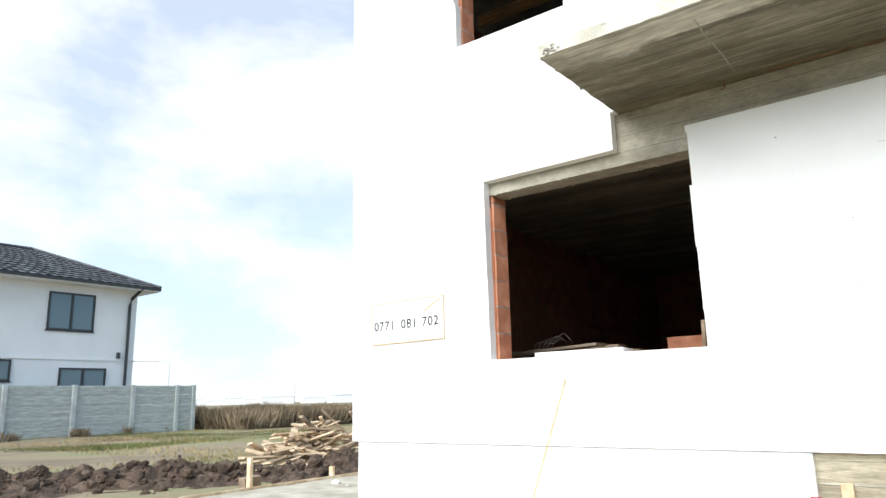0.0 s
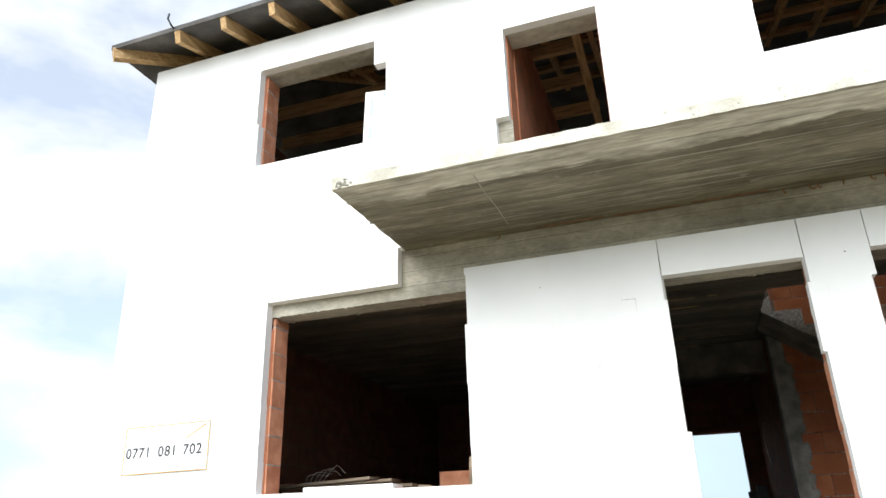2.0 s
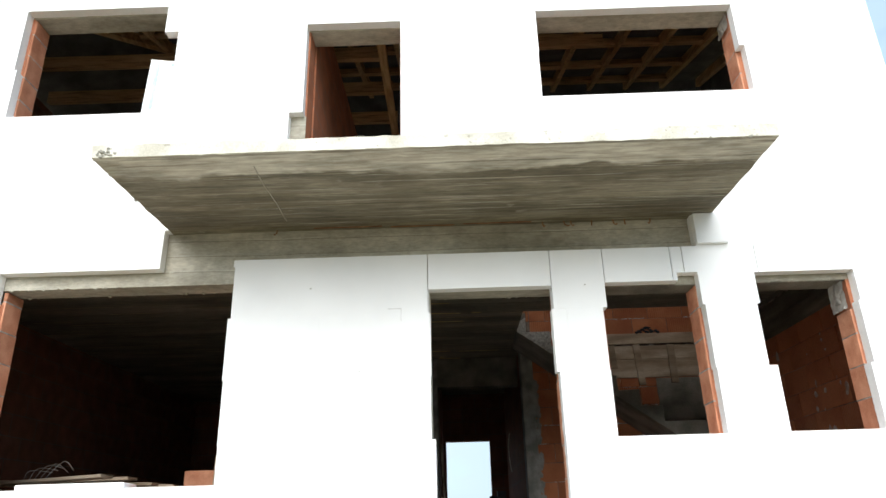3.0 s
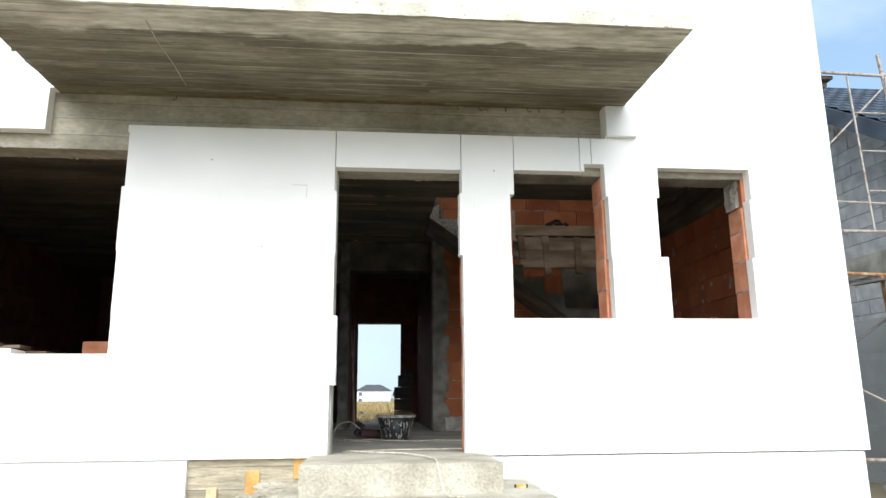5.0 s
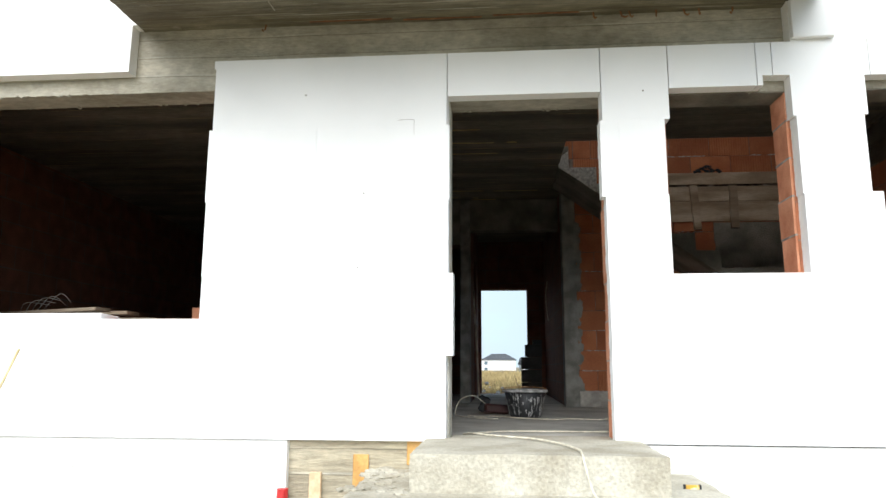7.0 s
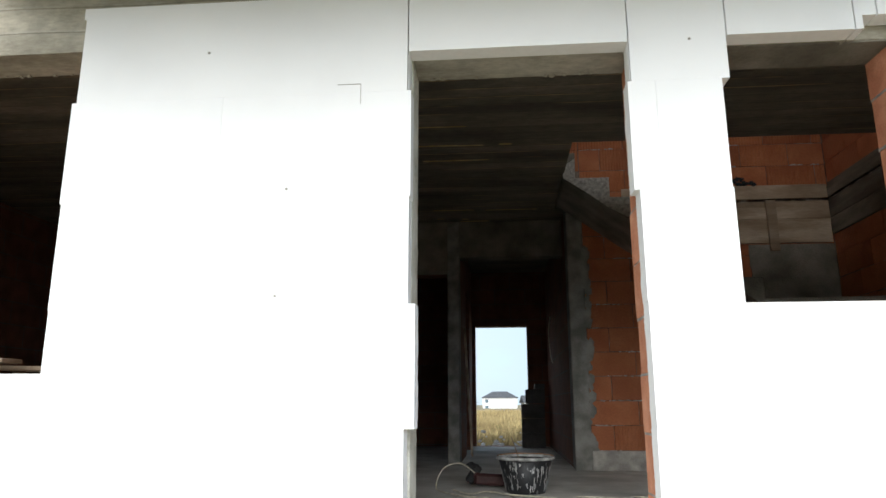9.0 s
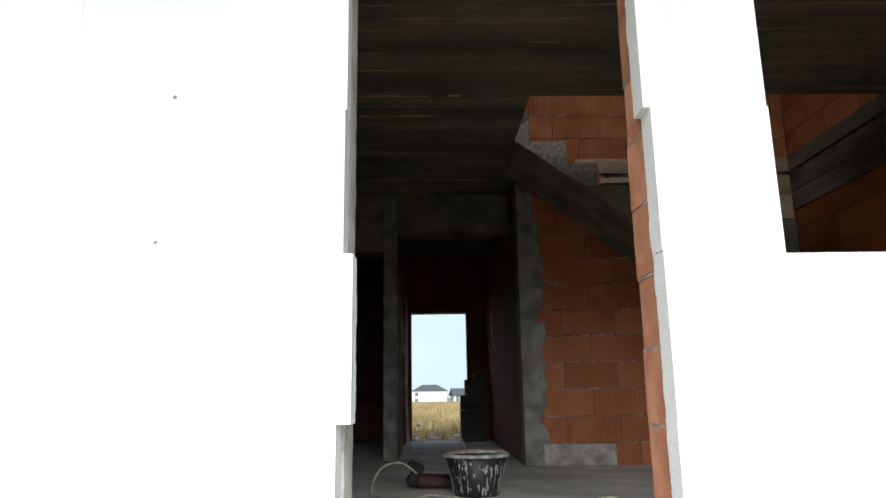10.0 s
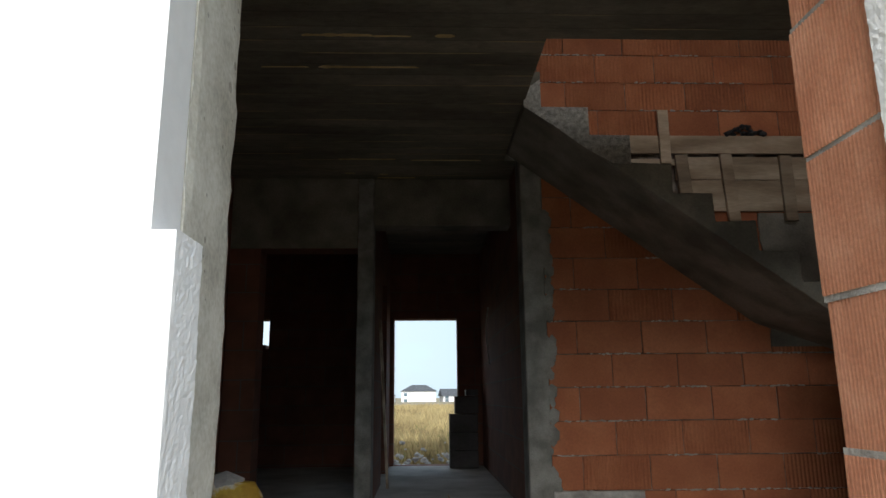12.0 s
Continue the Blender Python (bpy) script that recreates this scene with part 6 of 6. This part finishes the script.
tagged(part("second_rope", Mesh().tube(smooth_line([(6.74, Y - 0.05, 5.2), (6.70, Y - 0.05, 4.0), (6.67, Y - 0.05, 3.2), (6.645, Y - 0.05, 2.34), (6.64, Y - 0.05, 1.7), (6.633, Y - 0.05, 1.36), (6.54, Y - 0.05, 1.10)]), 0.009), ROPE), "thin pale rope hanging beside the scaffold", "rope")
tagged(part("red_rag", Mesh().lump((6.47, Y - 0.03, 0.97), 0.02, 4, 1.2).lump((6.50, Y - 0.03, 0.93), 0.017, 5, 1.6).lump((6.46, Y - 0.02, 0.90), 0.014, 6, 1.8).lump((6.44, Y - 0.03, 0.95), 0.016, 8, 1.8), RAG_PINK), "faded red rag tied to the scaffold", "rag")
can = thing("shed_canopy", "low shed roof of grey sheet on an orange timber beam", "canopy", at=(0, 0, 0))
cor = Mesh()
for k in range(33):
    t = k / 32
    cor.v += [(5.98 + 2.7 * t, 7.5, 2.635 + 0.45 * t + 0.02 * math.sin(k * 1.57)), (6.3 + 2.4 * t, 8.7, 2.74 + 0.45 * t + 0.02 * math.sin(k * 1.57))]
cor.f = [(2 * k, 2 * k + 2, 2 * k + 3, 2 * k + 1) for k in range(32)]
cor.m = [0] * 32
part("sheet", cor, FELT, can)
part("edge_batten", Mesh().bar((6.02, 7.515, 2.605), (8.6, 7.515, 3.035), 0.02, 0.022), OLD_BOARD, can)
part("beam", Mesh().bar((6.51, 7.56, 2.59), (8.7, 7.56, 2.93), 0.06, 0.13), BEAM_WOOD, can)
for x in (6.86, 8.5):
    part("post", Mesh().box(x, x + 0.1, 7.54, 7.63, G, 2.60 + 0.155 * (x - 6.86)), BEAM_WOOD, can)
panel_fence("grey_fence", 7.7, [2.1, 4.5, 6.9, 9.3, 11.7, 14.1], 2.5, 5, "plain grey concrete panel fence beside the house", FENCE_PLAIN, FENCE_PLAIN, 0.0015, 0.0)
tagged(part("leaning_post", Mesh().bar((7.02, 8.5, G), (6.98, 8.5, 2.3), 0.08, 0.06, up=(1, 0, 0)), FENCE_GREY), "pale concrete post leaning by the fence", "post")
for k, (x, y, r) in enumerate(((7.12, 9.3, 0.13), (7.42, 9.45, 0.16), (6.95, 8.95, 0.10), (7.5, 9.05, 0.12))):
    tagged(part("field_stone", Mesh().lump((x, y, G + r * 0.35), r, k + 40, 0.6), FENCE_PLAIN), "grey lump of broken concrete by the fence", "stone", "broken lumps by the fence")
bh = thing("block_house", "unplastered grey block house with a blue-grey tiled roof", "house", at=(0, 0, 0))
core = Mesh()
core.add([(9.02, 8.6, 0), (9.02, 19.0, 0), (9.02, 19.0, 4.38), (9.02, 13.8, 7.78), (9.02, 8.6, 4.38), (16, 8.6, 0), (16, 19.0, 0), (16, 19.0, 4.38), (16, 13.8, 7.78), (16, 8.6, 4.38)],
         [(0, 1, 2, 3, 4), (5, 6, 7, 8, 9), (0, 4, 9, 5), (1, 2, 7, 6)])
part("wall", core, MORTAR, bh)
part("ring_beam", Mesh().box(8.985, 9.02, 8.55, 19, 3.42, 3.80), CONCRETE, bh)
blk = Mesh().box(0, 0.03, -0.298, 0.298, -0.121, 0.121).data("block", AAC, 0.004)
for k in range(26):
    z = 2.15 + 0.25 * k
    for j in range(17):
        y = 8.7 + 0.605 * j + (0.3 if k % 2 else 0)
        roof_z = 4.23 + 0.65 * (y - 8.6) if y < 13.8 else 4.23 + 0.65 * (19 - y)
        if z + 0.15 < roof_z and not 3.30 < z < 3.90 and y < 15.5:
            ob = new("block", blk)
            ob.parent = bh
            ob.matrix_basis = pose(8.99, y, z)
rf = Mesh()
tiled(rf, (8.45, 7.9, 4.13), (16.5, 7.9, 4.13), (16.5, 13.8, 7.98), (8.45, 13.8, 7.98), 20, 30)
part("roof", rf, TILE_BLUE, bh)
part("fascia", Mesh().bar((8.42, 7.9, 4.0), (8.42, 13.8, 7.84), 0.04, 0.26, up=(0, 0, 1)).box(8.42, 16.5, 7.86, 7.9, 3.93, 4.20), TILE_BLUE, bh, "blue-grey metal fascia")
part("soffit", Mesh().add([(8.45, 7.9, 4.06), (9.02, 7.9, 4.06), (9.02, 13.8, 7.90), (8.45, 13.8, 7.90)], [(0, 1, 2, 3)]), AAC, bh)

# cement ridges left by the shuttering on the hall ceiling
RIDGE = material("yellowed_cement", (0.55, 0.42, 0.20), 0.9, (0.42, 0.31, 0.14), (0.66, 0.54, 0.30), 8, 60, 0.5, 0.01)
ridge = Mesh()
for x0, x1, y, w in ((-0.12, 0.27, 8.61, 0.022), (0.27, 0.48, 8.615, 0.01), (0.61, 0.72, 8.612, 0.035), (-0.42, -0.14, 8.98, 0.01), (-0.08, 0.52, 8.98, 0.022), (-0.15, 0.32, 10.61, 0.02), (0.45, 1.03, 10.63, 0.015), (0.14, 0.48, 11.10, 0.02), (-0.14, -0.05, 10.97, 0.015), (0.16, 0.24, 11.0, 0.02), (-0.1, 0.35, 8.2, 0.012)):
    steps = max(4, int((x1 - x0) / 0.02))
    line = []
    for k in range(steps + 1):
        x = x0 + (x1 - x0) * k / steps
        ww = w * (0.45 + 0.8 * abs(noise.noise(Vector((x * 14, y, 2))))) * (0.3 if k in (0, steps) else 1)
        line += [(x, y - ww, CEIL - 0.003), (x, y + 0.006 * noise.noise(Vector((x * 9, y, 0))), CEIL - 0.009), (x, y + ww, CEIL - 0.003)]
    ridge.add(line, [(3 * k + i, 3 * k + i + 1, 3 * k + i + 4, 3 * k + i + 3) for k in range(steps) for i in (0, 1)])
tagged(part("cement_ridges", ridge, RIDGE), "yellowed cement ridges on the hall ceiling", "cement", kind="stuff")

coat = [(1.219, 3.738), (1.219, 3.85), (1.335, 3.935), (1.335, 3.735), (1.65, 3.734), (1.65, 3.538), (1.92, 3.535), (1.918, 3.335), (1.80, 3.345), (1.62, 3.45), (1.42, 3.60)]
patch = Mesh()
nc = len(coat)
patch.add([(x, 9.433, z) for x, z in coat] + [(x, 9.445, z) for x, z in coat], [tuple(range(nc)), tuple(range(nc, 2 * nc))[::-1]] + [(i, (i + 1) % nc, nc + (i + 1) % nc, nc + i) for i in range(nc)])
tagged(part("mortar_coat", patch, ROUGH_COAT), "rough pale mortar coat on the stair edge", "mortar")
ragged = Mesh()
for k in range(60):
    w = random.Random(k + 210)
    ragged.lump((1.493 + w.uniform(-0.01, 0.035), 10.392, FLOOR + w.uniform(0.05, 2.3)), w.uniform(0.02, 0.05), k, 1.4)
ragged.v = [(x, 10.392 + (y - 10.392) * 0.15, z) for x, y, z in ragged.v]
tagged(part("column_smears", ragged, COLUMN_SHADED), "ragged cement smears along the column edge", "mortar", kind="stuff")

crumbs = Mesh()
for k in range(88):
    w = random.Random(k + 3000)
    if k < 60:
        y = w.uniform(4.68, 6.05)
        c = (-2.008 + w.uniform(-0.014, 0.02), y, 3.805 + 0.035 * (y - 4.66) / 1.44 + w.uniform(-0.004, 0.03))
    elif k < 85:
        c = (-1.97 + abs(w.gauss(0, 0.06)), 4.665, 3.82 + w.uniform(-0.015, 0.05))
    else:
        c = (w.uniform(-1.9, 2.55), 4.662, 3.80 + w.uniform(-0.004, 0.02))
    crumbs.lump(c, w.uniform(0.006, 0.019), k, 0.8)
tagged(part("edge_crumbs", crumbs, CONCRETE), "crumbled concrete along the balcony edge", "concrete", kind="stuff")
seam = Mesh()
line = []
for k in range(41):
    f = k / 40
    y = 4.85 + 1.0 * f
    x = -0.97 + 0.012 * noise.noise(Vector((y * 3, 0, 0)))
    w = 0.003 + 0.006 * abs(noise.noise(Vector((y * 23, 4, 0))))
    z = 3.797 + 0.035 * (y - 4.66) / 1.44
    line += [(x - w, y, z), (x, y, z - 0.006), (x + w, y, z)]
seam.add(line, [(3 * k + i, 3 * k + i + 1, 3 * k + i + 4, 3 * k + i + 3) for k in range(40) for i in (0, 1)])
part("shutter_seam", seam, CONCRETE_PALE, slab, "raised cement seam between shutter boards")


# shuttering slivers and bent nails left where the balcony meets the beam
SLIVER = material("rust_brown_sliver", (0.27, 0.12, 0.06), 0.85, (0.16, 0.08, 0.045), (0.36, 0.19, 0.10), 9, 60)
for x0, x1, y in ((-0.78, -0.2, 6.03), (-0.12, 0.42, 6.05), (0.5, 1.08, 6.035)):
    sl = Mesh()
    for k in range(12):
        a, b = x0 + (x1 - x0) * k / 12, x0 + (x1 - x0) * (k + 1) / 12
        sl.bar((a, y + 0.006 * noise.noise(Vector((a * 7, 1, 0))), 3.829), (b + 0.004, y + 0.006 * noise.noise(Vector((b * 7, 1, 0))), 3.829), 0.006 + 0.010 * abs(noise.noise(Vector((a * 11, 3, 0)))), 0.008)
    part("shutter_sliver", sl, SLIVER, slab, "rust-brown sliver of shuttering wood")
for k, x in enumerate((1.18, 1.36, 1.42, 1.60, 1.78, 1.88, 2.1, -1.1)):
    w = random.Random(k + 4100)
    bend = w.uniform(-0.05, 0.05)
    part("bent_nail", Mesh().tube([(x, 6.06, 3.84), (x + 0.3 * bend, 6.055, 3.80), (x + bend, 6.05, 3.785), (x + 1.6 * bend, 6.04, 3.79)], 0.006, 5), SLIVER, slab, "dark bent nail")


# cement left hanging along the lower edges of the beams
drag = Mesh()
for x0, x1, z, rows in ((-3.36, -1.46, 3.37, (6.104, 6.328)), (0.21, 1.22, 3.25, (6.104, 6.328)), (1.64, 2.40, 3.25, (6.104,)), (2.88, 3.62, 3.25, (6.104,))):
    for y in rows:
        for k in range(int((x1 - x0) / 0.03)):
            w = random.Random(int(k * 31 + x0 * 100 + y * 1000))
            if noise.noise(Vector((k * 0.21, y * 9, x0))) > -0.15:
                drag.lump((x0 + 0.03 * k + w.uniform(0, 0.03), y + w.uniform(0.0, 0.012) * (1 if y < 6.2 else -1), z + w.uniform(-0.003, 0.008)), w.uniform(0.006, 0.02), k, 0.7)
tagged(part("beam_crumbs", drag, BEAM), "ragged cement along the beam edges", "cement", kind="stuff")
# Thin plates added below the beam; their dark colour paints the lintels' shade.
structure("lintel_shade_plate", Mesh().box(1.632, 2.413, 6.106, 6.333, 3.242, 3.2495).box(2.872, 3.638, 6.106, 6.333, 3.242, 3.2495), SHADED_CONCRETE, "thin dark plates painting shade under the window lintels", "lintel")
